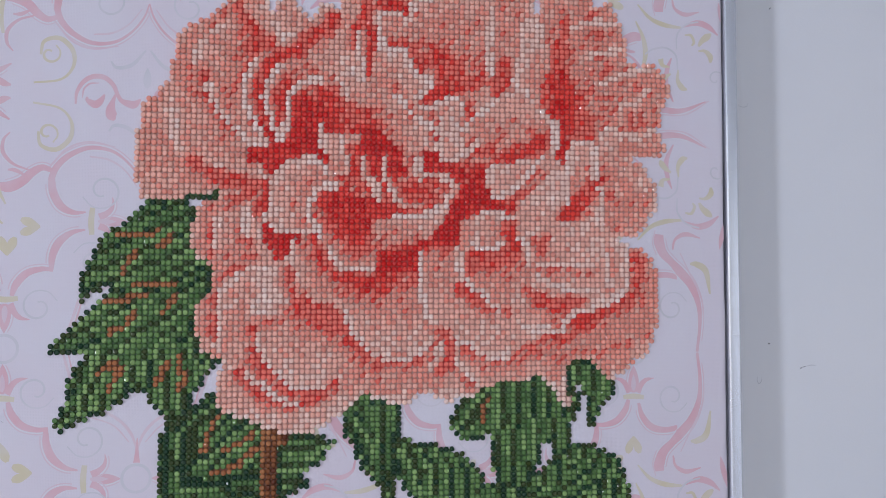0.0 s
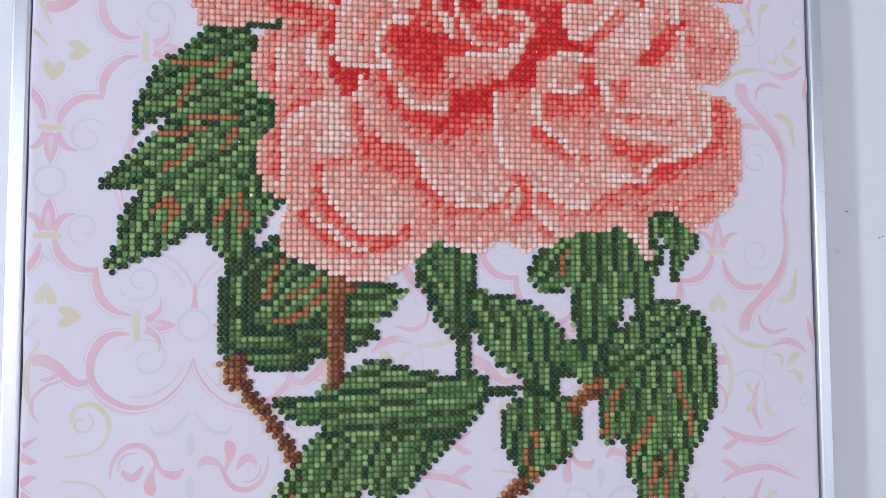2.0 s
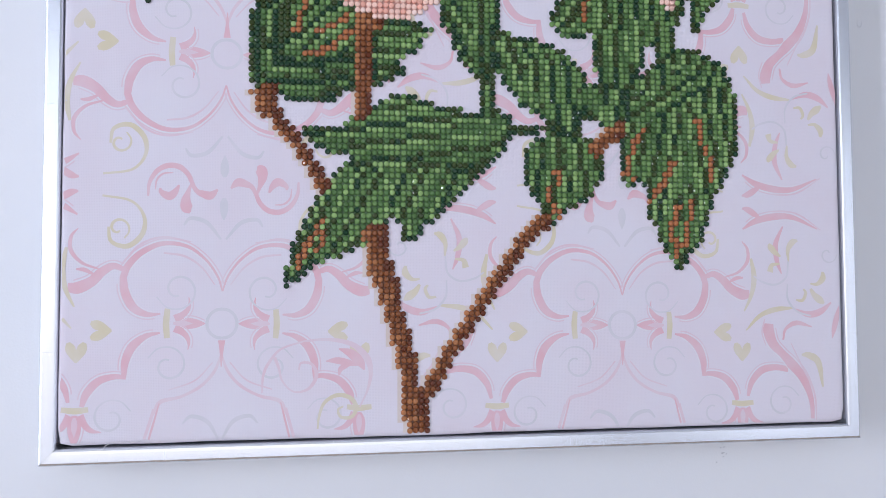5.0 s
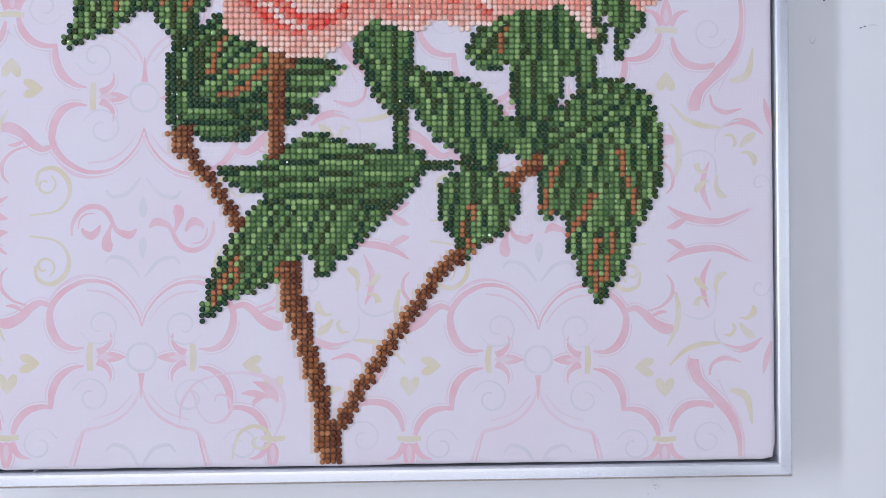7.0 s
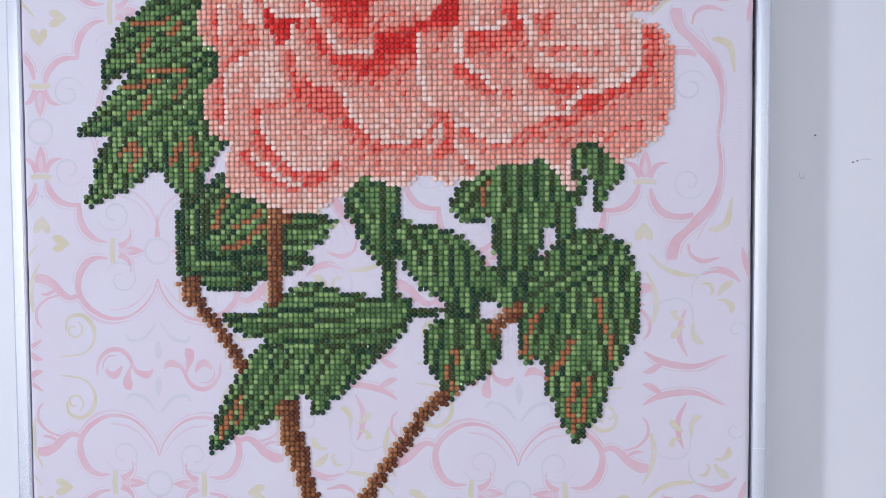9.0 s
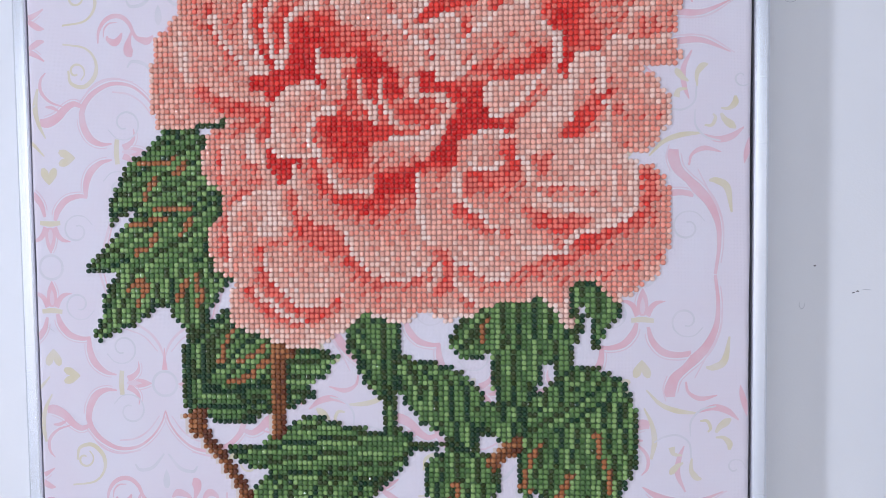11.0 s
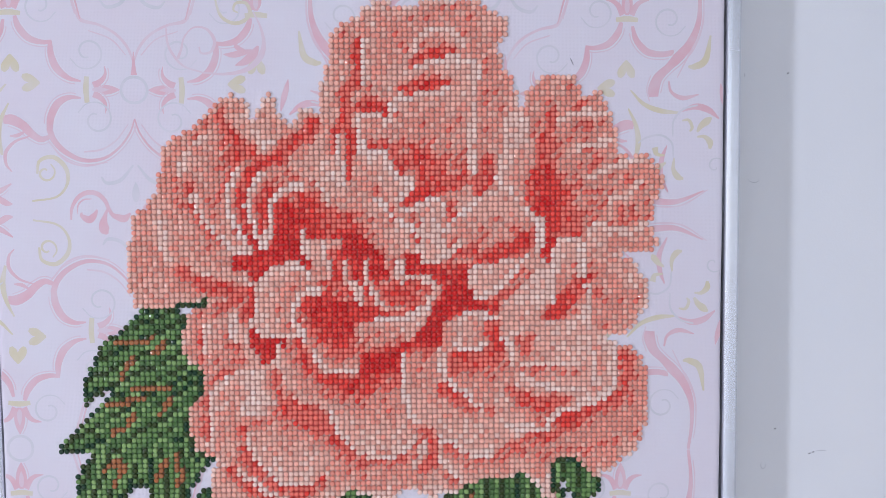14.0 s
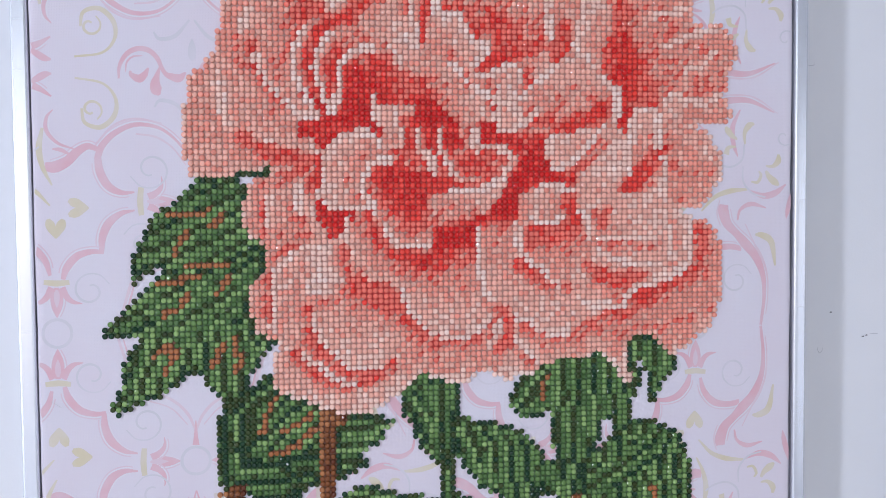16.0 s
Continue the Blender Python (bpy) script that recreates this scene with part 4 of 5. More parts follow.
fold(4.8, 3.6, (94.0, 142.2), (93.8, 139.9), (92.7, 137.0))
sheet(4.5, 5.6, 2, [(105.1, 140.8), (105.0, 123.4)], [(102.3, 141.4), (106.8, 141.3), (108.1, 137.5), (111.3, 133.2), (112.0, 128.6), (107.3, 128.0), (106.8, 123.2), (104.4, 123.2), (104.1, 125.6), (105.2, 126.7), (103.8, 132.1), (100.9, 132.2), (100.9, 136.5)])
rim(1.0, 1.3, (98.2, 150.8), (97.6, 147.4), (97.3, 144.7), (96.5, 142.5))
rim(0.9, 1.3, (107.1, 150.0), (109.0, 151.0), (112.2, 151.9), (116.0, 151.7))
rim(1.1, 1.3, (113.3, 139.4), (117.6, 141.5), (123.0, 142.6))
rim(1.0, 1.4, (117.6, 135.1), (120.3, 135.8), (123.5, 138.7))
rim(1.0, 1.4, (118.2, 129.3), (120.9, 128.9), (124.1, 130.3))
rim(1.2, 1.3, (109.0, 144.0), (113.3, 145.6), (117.1, 146.1))
# left outer petals
sheet(1.9, 3.2, 5, [(34.6, 122.8), (31.4, 130.6), (29.9, 135.0)], [(26.5, 132.9), (31.0, 136.1), (32.0, 130.6), (33.5, 123.4), (40.6, 119.5), (48.4, 117.7), (40.5, 116.1), (25.9, 114.5)])
sheet(1.5, 3.3, 4, [(37.7, 135.0), (35.1, 141.6), (38.0, 148.1), (42.5, 151.1)], [(29.8, 131.7), (31.3, 146.0), (41.5, 154.0), (47.0, 154.5), (49.0, 146.9), (46.7, 142.5), (44.4, 136.5), (38.7, 132.7), (40.9, 130.0), (32.9, 122.8)])
sheet(1.25, 3.0, 4, [(36.6, 134.4), (37.6, 131.7), (40.8, 128.3)], [(31.1, 130.6), (34.9, 133.9), (37.1, 132.8), (40.9, 129.4), (46.3, 126.1), (48.5, 121.6), (47.3, 118.9), (38.4, 120.8), (33.5, 123.1), (31.9, 127.3)])
sheet(1.3, 4.3, 4.5, [(46.8, 145.6), (45.6, 142.0), (43.8, 136.5)], [(35.6, 140.5), (37.1, 145.7), (40.4, 147.6), (43.6, 149.6), (47.4, 146.9), (50.1, 145.2), (46.7, 141.4), (44.4, 136.5), (44.5, 132.7), (48.6, 126.0), (45.2, 126.1), (41.4, 129.6), (38.3, 134.7)])
sheet(1.6, 3.0, 3, [(56.7, 145.7), (61.2, 149.4)], [(50.1, 147.9), (49.7, 153.4), (52.5, 156.6), (54.6, 151.1), (57.3, 148.4), (60.7, 152.7), (62.3, 150.5), (58.8, 143.5), (52.2, 143.0)])
rim(0.8, 1.5, (50.1, 145.5), (52.3, 146.3), (55.0, 145.5))
fold(4.6, 1.8, (43.6, 149.3), (44.9, 148.0), (46.4, 146.9), (47.2, 145.6), (49.2, 145.4))
fold(4.6, 2.0, (47.4, 144.9), (47.0, 143.4), (45.4, 142.8))
fold(4.8, 3.0, (60.9, 149.8), (58.9, 147.8), (56.7, 145.9), (54.5, 144.4), (52.8, 142.9), (50.0, 142.1))
fold(5.2, 2.4, (54.2, 143.1), (54.4, 141.8))
sheet(1.3, 4.0, 3, [(51.1, 141.9), (48.3, 139.2), (47.2, 134.9), (47.7, 129.4)], [(44.1, 136.5), (46.1, 141.4), (52.3, 143.6), (49.4, 140.3), (47.5, 136.0), (47.8, 130.5), (48.8, 126.0), (46.4, 127.2), (44.3, 132.7)])
fold(4.4, 1.5, (37.1, 138.3), (37.5, 135.8), (38.3, 133.2), (39.1, 131.4), (40.4, 130.1), (41.7, 128.5), (44.1, 127.0))
fold(5.0, 2.1, (50.6, 141.7), (48.4, 139.5), (47.4, 136.5), (47.2, 132.7), (47.8, 130.2), (48.4, 127.8))
sheet(1.5, 4.4, 2.6, [(54.4, 138.6), (51.5, 135.9), (51.1, 132.1), (51.0, 127.7)], [(48.1, 136.0), (49.7, 139.4), (52.2, 141.4), (61.0, 142.9), (63.2, 141.3), (62.0, 138.0), (56.6, 138.9), (52.7, 136.5), (51.8, 132.6), (51.3, 126.9), (48.7, 131.0)])
fold(4.2, 1.4, (52.1, 136.5), (53.8, 138.5), (57.1, 139.5), (59.9, 138.5))
fold(4.4, 1.8, (51.4, 134.6), (51.0, 132.1), (51.1, 128.8))
fold(5.5, 4.6, (46.5, 123.8), (49.4, 124.3), (50.9, 123.2), (50.2, 121.8))
fold(5.0, 2.0, (48.6, 127.7), (49.7, 126.0), (51.0, 125.1))
# middle: the hollow and its rims
sheet(4.7, 6.1, 4, [(55.2, 127.1), (56.8, 124.9)], [(51.7, 126.0), (52.3, 133.7), (53.4, 135.9), (58.7, 138.0), (63.1, 136.4), (69.7, 133.6), (72.9, 128.0), (75.0, 121.4), (73.8, 112.6), (67.1, 112.6), (61.7, 117.1), (56.2, 122.7), (52.9, 122.7)])
sheet(4.3, 5.7, 4, [(69.6, 127.0), (71.7, 121.4)], [(63.1, 133.6), (74.0, 125.8), (78.4, 125.8), (78.8, 120.3), (82.7, 120.3), (84.9, 116.9), (83.7, 114.2), (79.3, 112.5), (67.1, 112.1), (62.8, 119.3)])
sheet(2.0, 5.2, 4, [(55.3, 130.4), (58.7, 133.4), (63.1, 133.6)], [(51.9, 128.2), (52.1, 134.3), (53.4, 136.3), (55.7, 137.8), (61.5, 138.0), (63.1, 135.8), (58.7, 135.6), (55.4, 134.6), (53.7, 131.5), (53.2, 127.1)])
blush(5.3, 5, (55.3, 131.5), (56.3, 126.0))
sheet(1.0, 3.8, 3, [(68.0, 132.7), (71.8, 128.6), (74.5, 122.5)], [(62.0, 136.4), (63.2, 141.3), (67.5, 138.5), (70.6, 137.0), (74.1, 134.4), (77.1, 131.3), (79.3, 130.2), (80.8, 126.2), (78.9, 125.2), (77.9, 124.5), (77.4, 120.1), (75.2, 120.1), (73.9, 124.2), (70.7, 128.1), (69.1, 129.7), (67.5, 132.7), (63.1, 134.1)])
blush(0.7, 2, (65.3, 136.3), (69.7, 135.2), (73.0, 133.0))
sheet(1.1, 2.6, 3, [(69.7, 137.9), (73.0, 136.3), (75.2, 133.5)], [(68.5, 143.8), (74.2, 144.4), (75.5, 141.3), (78.0, 139.1), (79.8, 139.3), (77.9, 136.3), (76.5, 134.4), (76.5, 131.5), (74.1, 134.4), (70.6, 137.0), (68.6, 137.4)])
fold(3.6, 1.3, (69.3, 137.3), (72.1, 136.6), (74.3, 134.2), (75.8, 132.2))
# small curls below the tall petal
sheet(1.0, 3.2, 2, [(77.3, 131.3), (81.7, 131.8)], [(77.1, 133.3), (80.1, 133.7), (83.9, 135.4), (85.7, 134.5), (85.7, 132.3), (83.3, 131.0), (79.0, 131.1), (77.3, 131.5)])
sheet(0.9, 2, 2, [(81.7, 126.9), (81.7, 125.8)], [(78.6, 130.0), (80.4, 129.1), (80.8, 125.8), (81.6, 123.6), (84.9, 123.0), (86.2, 124.1), (88.2, 126.3), (85.5, 127.9), (85.0, 130.1), (83.9, 131.8), (81.5, 131.8), (81.5, 129.1), (81.0, 126.9), (80.6, 129.6)])
fold(4.9, 1.4, (80.1, 130.2), (80.4, 128.0), (80.9, 126.0))
fold(4.6, 1.7, (86.3, 133.9), (87.0, 131.0), (85.8, 127.9), (85.0, 129.0))
fold(4.4, 1.6, (85.6, 126.6), (87.1, 127.4), (88.5, 128.1))
# right middle petals
sheet(1.3, 4.2, 5, [(87.1, 124.6), (93.7, 123.9), (99.7, 125.8)], [(85.6, 129.2), (87.4, 131.6), (89.6, 133.6), (91.8, 136.2), (95.9, 136.4), (100.5, 134.1), (102.7, 132.2), (104.2, 131.5), (104.0, 125.6), (101.9, 124.3), (95.9, 122.4), (89.8, 122.2), (84.9, 123.0)])
fold(4.9, 2.8, (94.1, 123.9), (97.0, 124.8), (99.7, 126.1), (100.9, 127.4))
fold(4.4, 2.0, (87.8, 126.6), (90.4, 125.2))
sheet(1.0, 3.0, 2.5, [(96.4, 116.9), (100.8, 121.2)], [(90.0, 122.2), (93.7, 123.0), (99.2, 124.0), (104.6, 123.8), (104.2, 121.0), (100.4, 119.5), (97.2, 117.1), (93.9, 116.0), (90.4, 117.8)])
fold(4.2, 1.9, (96.4, 116.9), (98.6, 118.5), (100.8, 121.1))
sheet(1.0, 1.8, 4, [(98.0, 113.0)], [(101.3, 120.1), (105.1, 122.3), (107.0, 119.0), (107.0, 115.1), (104.8, 112.8), (101.3, 110.2), (96.4, 112.4), (94.9, 114.1), (97.5, 116.1), (99.7, 117.7)])
sheet(1.4, 3.8, 3, [(112.4, 120.6), (110.0, 119.0)], [(106.8, 125.6), (107.9, 128.0), (111.8, 127.3), (112.2, 121.1), (106.8, 115.1)])
sheet(1.7, 2.8, 5, [(113.3, 118.9), (115.0, 111.2)], [(112.2, 127.7), (115.5, 130.4), (118.2, 124.9), (123.1, 124.3), (125.8, 116.7), (124.8, 111.2), (119.9, 107.9), (112.2, 107.9), (109.0, 111.3)])
blush(2.9, 4, (117.7, 114.5), (118.8, 116.7))
sheet(2.2, 3.6, 2, [(106.8, 112.4), (111.1, 117.9)], [(106.8, 111.3), (109.0, 115.7), (113.1, 119.5), (114.0, 116.2), (112.5, 112.3), (109.0, 111.0)])
sheet(0.9, 1.5, 3, [(105.7, 108.0)], [(105.1, 112.4), (107.3, 110.7), (111.1, 112.3), (113.5, 116.7), (114.2, 112.3), (111.7, 109.0), (118.2, 109.0), (118.8, 103.5), (112.2, 103.5), (102.4, 103.5), (101.3, 108.0)])
fold(5.0, 3.8, (105.9, 111.8), (107.0, 114.0), (109.0, 116.2))
fold(4.9, 2.8, (109.0, 116.2), (111.1, 118.4), (112.7, 120.0))
fold(3.6, 1.6, (112.9, 121.1), (114.9, 118.9), (115.1, 116.9))
rim(0.7, 1.3, (112.9, 118.9), (113.6, 116.5), (112.9, 114.0), (111.4, 112.3))
rim(0.7, 1.3, (107.1, 125.6), (106.8, 120.1), (106.8, 115.5))
rim(0.8, 1.3, (107.9, 127.7), (111.4, 127.3), (112.1, 124.4), (112.0, 120.9))
rim(0.8, 1.4, (113.3, 128.8), (116.0, 130.7), (117.6, 128.7))
# the deep heart
sheet(4.8, 6.1, 3, [(82.6, 110.3), (88.2, 118.0)], [(78.1, 125.8), (81.6, 123.0), (84.9, 122.7), (90.0, 122.4), (89.9, 118.9), (91.7, 116.7), (94.1, 115.8), (95.3, 113.8), (90.3, 113.8), (87.2, 112.3), (84.8, 109.0), (84.8, 107.0), (77.7, 106.4), (77.7, 109.2), (67.1, 108.2), (68.2, 111.5), (78.2, 112.5), (83.7, 114.7), (84.4, 119.1), (77.7, 120.3)])
sheet(4.5, 6.0, 3.4, [(72.6, 103.7), (75.9, 105.9)], [(67.1, 108.2), (77.6, 108.1), (77.9, 102.0), (72.5, 101.2), (64.7, 101.2)])
fold(4.8, 2.2, (77.8, 123.6), (80.5, 121.6))
sheet(4.4, 5.0, 2, [(76.0, 115.9)], [(72.8, 119.8), (77.7, 119.9), (83.2, 119.8), (84.7, 118.6), (83.2, 114.7), (78.2, 113.7), (72.7, 113.7)])
sheet(5.6, 5.9, 3, [(79.4, 122.5)], [(77.9, 124.9), (80.5, 125.1), (82.2, 122.5), (86.0, 122.4), (84.9, 120.8), (77.9, 121.0)])
rim(0.7, 1.4, (77.0, 123.6), (76.8, 121.4), (77.7, 120.3))
rim(1.0, 1.5, (77.7, 120.1), (79.9, 120.5), (82.1, 120.0), (83.8, 118.9), (83.4, 117.2), (82.5, 115.8))
rim(2.4, 1.3, (74.0, 114.6), (77.7, 114.8))
rim(0.9, 1.4, (58.6, 129.0), (58.5, 126.0))
rim(0.9, 1.6, (59.9, 127.1), (60.4, 123.7), (61.1, 121.0))
rim(0.8, 1.5, (61.9, 127.6), (62.7, 123.7), (63.4, 120.4))
sheet(1.3, 1.8, 3, [(61.8, 123.7)], [(59.7, 127.3), (61.7, 128.1), (62.4, 124.8), (63.1, 120.6), (61.7, 119.9), (60.0, 121.5)])
rim(0.9, 1.3, (66.5, 123.1), (66.7, 120.4), (67.8, 118.7))
rim(0.8, 2.2, (68.1, 119.0), (69.0, 117.0), (69.4, 114.3))
rim(0.9, 1.3, (70.4, 123.1), (70.6, 120.3), (71.7, 118.7), (72.5, 116.5), (73.2, 115.4))
rim(2.2, 1.3, (63.4, 127.0), (65.7, 127.0))
# the long tongue
sheet(1.0, 4.0, 3, [(75.9, 107.2), (72.6, 107.0)], [(66.6, 108.2), (68.2, 110.9), (72.7, 112.4), (76.0, 112.8), (78.2, 112.5), (80.4, 113.9), (82.4, 114.5), (82.4, 112.5), (79.8, 109.8), (78.2, 108.1), (73.7, 106.5), (70.2, 106.5)])
rim(0.6, 1.3, (67.3, 109.3), (68.8, 111.7), (72.7, 112.6), (77.1, 112.3), (79.5, 113.6), (82.1, 114.2))
# left middle cups
sheet(1.2, 3.3, 2.6, [(58.4, 119.3), (56.1, 117.1), (55.8, 112.7), (56.5, 108.2)], [(49.2, 115.0), (50.0, 118.8), (51.8, 121.6), (55.1, 123.0), (58.2, 122.9), (59.5, 120.4), (62.8, 119.3), (62.8, 118.0), (58.9, 118.0), (57.0, 116.0), (56.5, 112.7), (57.3, 109.3), (56.5, 107.1), (53.7, 108.2), (51.5, 109.6), (49.3, 110.5), (48.5, 112.1), (50.3, 113.2)])
sheet(0.9, 5.2, 5, [(61.1, 114.9), (62.7, 112.6), (67.1, 109.3)], [(62.8, 118.0), (58.9, 117.9), (57.0, 116.0), (56.4, 112.7), (57.3, 109.1), (59.5, 105.4), (62.5, 102.4), (68.3, 102.2), (68.7, 105.0), (70.2, 106.4), (67.1, 108.2), (67.7, 110.9), (67.2, 114.3), (66.1, 117.1)])
blush(5.5, 4, (61.7, 116.0), (62.7, 112.6), (65.4, 109.3))
sheet(5.2, 5.8, 3, [(65.0, 114.9)], [(61.1, 117.1), (73.8, 114.2), (72.7, 112.6), (68.2, 111.5), (67.1, 109.3), (64.9, 110.4), (61.6, 114.3)])
sheet(1.1, 4.8, 3.2, [(58.2, 107.1), (59.8, 103.2), (62.5, 100.9), (68.1, 99.0), (73.6, 100.5)], [(54.3, 108.2), (56.5, 109.1), (57.7, 106.9), (60.3, 103.7), (62.5, 102.0), (69.2, 101.7), (77.5, 102.0), (77.5, 96.9), (72.5, 98.1), (70.2, 96.4), (68.5, 94.5), (63.5, 94.3), (59.1, 95.6), (56.3, 97.2), (54.1, 100.2), (53.1, 103.8)])
fold(5.0, 3.2, (63.0, 101.0), (66.9, 99.7), (71.4, 100.5))
fold(4.6, 2.0, (57.3, 108.2), (58.4, 105.1), (60.5, 102.8))
sheet(5.6, 6.0, 3, [(52.8, 107.1)], [(47.9, 110.7), (51.5, 109.6), (54.9, 108.5), (53.9, 106.4), (52.8, 104.7), (53.2, 102.6), (51.0, 103.5), (49.2, 106.0), (47.9, 108.5)])
fold(4.9, 2.6, (47.9, 117.0), (48.1, 115.0), (47.4, 113.2))
fold(4.4, 1.5, (46.7, 115.5), (48.2, 112.2))
rim(0.7, 1.3, (49.2, 116.1), (49.6, 114.1), (50.5, 113.2), (48.7, 112.1), (49.5, 110.5), (52.1, 109.8), (56.0, 109.6))
rim(0.6, 1.4, (61.7, 117.9), (58.6, 117.7), (57.2, 116.0), (56.5, 112.9), (57.6, 111.0), (58.4, 109.1))
rim(0.6, 1.4, (60.2, 106.0), (62.8, 102.8), (68.1, 102.3))
rim(0.8, 1.3, (50.0, 118.8), (51.8, 121.4), (55.1, 122.9), (58.0, 122.7), (59.1, 121.0))
rim(0.7, 1.2, (61.7, 117.6), (58.6, 117.8))
rim(0.8, 1.3, (53.5, 106.9), (53.1, 103.8), (53.8, 101.0))
# left lower petals
sheet(1.4, 2.8, 3, [(39.1, 112.8), (38.7, 105.5)], [(34.2, 108.3), (35.8, 114.5), (40.5, 115.9), (45.6, 117.2), (47.9, 117.0), (46.6, 115.0), (40.4, 112.8), (39.5, 110.5), (39.1, 103.8), (34.6, 103.8)])
sheet(1.6, 3.6, 3, [(45.4, 108.3), (45.8, 104.4), (43.0, 102.1), (40.1, 98.2)], [(39.5, 111.7), (41.6, 113.7), (45.2, 113.9), (46.0, 110.5), (46.4, 103.2), (43.5, 101.3), (40.3, 97.6), (38.4, 98.2), (38.5, 103.8)])
fold(4.1, 1.7, (41.8, 114.4), (45.0, 115.9), (46.8, 117.0))
fold(3.4, 1.5, (38.0, 111.7), (39.9, 113.7), (42.2, 114.4))
fold(4.2, 1.7, (39.1, 110.6), (38.8, 108.1), (38.6, 105.4))
fold(4.0, 1.9, (45.0, 107.6), (45.8, 104.7), (43.6, 102.5), (41.5, 100.7), (40.1, 98.2))
sheet(1.4, 2.8, 2.5, [(39.5, 97.1), (39.1, 90.8)], [(34.9, 94.8), (36.7, 98.2), (40.1, 98.2), (40.1, 89.1), (39.8, 85.7), (37.5, 86.3), (35.4, 91.4)])
sheet(1.7, 2.4, 5, [(46.6, 90.3)], [(40.0, 86.9), (40.4, 97.1), (43.5, 101.0), (46.5, 102.9), (49.2, 103.8), (53.1, 102.6), (53.5, 97.0), (51.2, 92.5), (46.9, 92.0), (46.3, 86.9), (44.2, 84.0)])
sheet(0.7, 2, 2, [(52.5, 101.0), (53.3, 98.1)], [(47.1, 102.0), (49.4, 102.9), (51.6, 100.2), (53.1, 96.6), (50.1, 95.7), (51.2, 93.4), (46.9, 92.5), (46.2, 94.1)])
fold(4.0, 1.9, (39.6, 98.0), (39.5, 94.8), (39.2, 90.7))
fold(4.0, 1.6, (40.5, 88.2), (40.5, 87.3))
fold(4.3, 1.8, (52.6, 102.1), (53.5, 98.1), (54.4, 97.0))
sheet(1.6, 3.4, 3, [(46.7, 92.0), (46.9, 86.9), (49.8, 82.8), (54.3, 80.0)], [(40.0, 85.7), (44.2, 84.4), (46.9, 92.0), (48.8, 86.8), (53.2, 81.4), (62.2, 80.9), (63.3, 82.3), (62.7, 77.7), (53.1, 76.6), (39.5, 76.6)])
sheet(1.2, 4.3, 4, [(53.5, 97.0), (56.8, 94.5), (61.3, 92.3), (64.6, 90.2)], [(47.5, 90.5), (48.9, 91.9), (51.8, 93.1), (53.5, 97.6), (56.3, 97.0), (63.0, 94.5), (64.1, 91.6), (66.8, 86.8), (62.2, 81.7), (58.8, 80.2), (55.4, 80.5), (51.9, 82.5), (49.7, 84.3), (48.1, 87.4)])
fold(4.5, 3.6, (55.3, 96.1), (57.9, 93.8), (61.5, 92.3))
fold(4.5, 3, (54.6, 95.7), (57.9, 93.1), (62.9, 91.1))
fold(3.8, 1.6, (47.6, 92.3), (51.2, 93.0), (52.9, 94.5))
fold(4.4, 2.0, (46.7, 92.3), (46.4, 90.0), (47.0, 86.9), (48.3, 84.6), (50.1, 82.8), (52.3, 80.9), (54.3, 80.0))
fold(4.1, 2.4, (44.2, 83.2), (45.5, 81.4), (47.3, 79.8), (49.7, 78.2), (53.1, 77.3))
fold(4.3, 2.2, (56.5, 78.2), (59.9, 79.8), (62.9, 81.6))
rim(0.7, 1.3, (47.5, 90.6), (48.0, 87.8), (49.0, 85.9), (50.1, 83.9), (51.8, 82.6), (53.4, 81.2), (55.6, 80.4), (59.4, 80.2))
rim(0.7, 1.3, (45.6, 83.2), (46.7, 82.1), (48.0, 81.2), (49.6, 79.7), (51.4, 78.4), (54.5, 77.5))
rim(0.8, 1.3, (46.2, 102.7), (43.5, 100.9), (40.7, 97.6), (40.3, 92.5), (40.1, 88.0))
rim(0.8, 1.3, (40.0, 111.7), (39.6, 107.0))
rim(0.8, 1.3, (45.2, 113.9), (44.9, 111.1), (45.3, 108.3))
# lower middle
sheet(1.7, 3.4, 4, [(62.4, 91.3), (66.7, 86.6), (72.3, 84.8), (79.0, 86.2), (82.4, 90.2)], [(60.7, 92.5), (64.0, 91.3), (67.9, 86.8), (75.7, 85.7), (80.7, 91.1), (84.6, 86.8), (81.2, 78.9), (75.6, 78.9), (63.3, 78.9), (62.2, 83.4)])
sheet(1.1, 4.6, 5, [(71.4, 100.5), (77.0, 100.9)], [(63.1, 94.5), (68.5, 94.5), (70.5, 96.5), (72.5, 99.2), (77.5, 102.0), (78.5, 93.0), (81.3, 91.1), (78.5, 87.7), (75.7, 85.9), (70.1, 85.9), (67.3, 87.3), (64.8, 90.4)])
blush(3.3, 4, (72.5, 96.9), (78.0, 95.8))
fold(4.4, 2.6, (61.5, 92.7), (63.0, 91.1), (65.1, 88.4), (67.9, 86.1), (72.3, 85.0), (76.8, 85.4))
fold(4.4, 2.4, (76.8, 85.4), (79.3, 87.7), (80.8, 90.2))
sheet(1.4, 4.4, 4.5, [(79.3, 107.4), (84.8, 107.0)], [(77.2, 106.1), (84.8, 107.2), (85.1, 102.5), (86.0, 100.0), (87.6, 98.2), (90.0, 97.6), (91.3, 95.5), (95.7, 94.4), (95.7, 86.8), (90.1, 86.0), (86.8, 87.9), (83.5, 89.3), (80.9, 91.1), (78.9, 93.0), (78.0, 96.9), (77.4, 99.2)])
blush(2.4, 5, (84.7, 101.4), (85.2, 98.0))
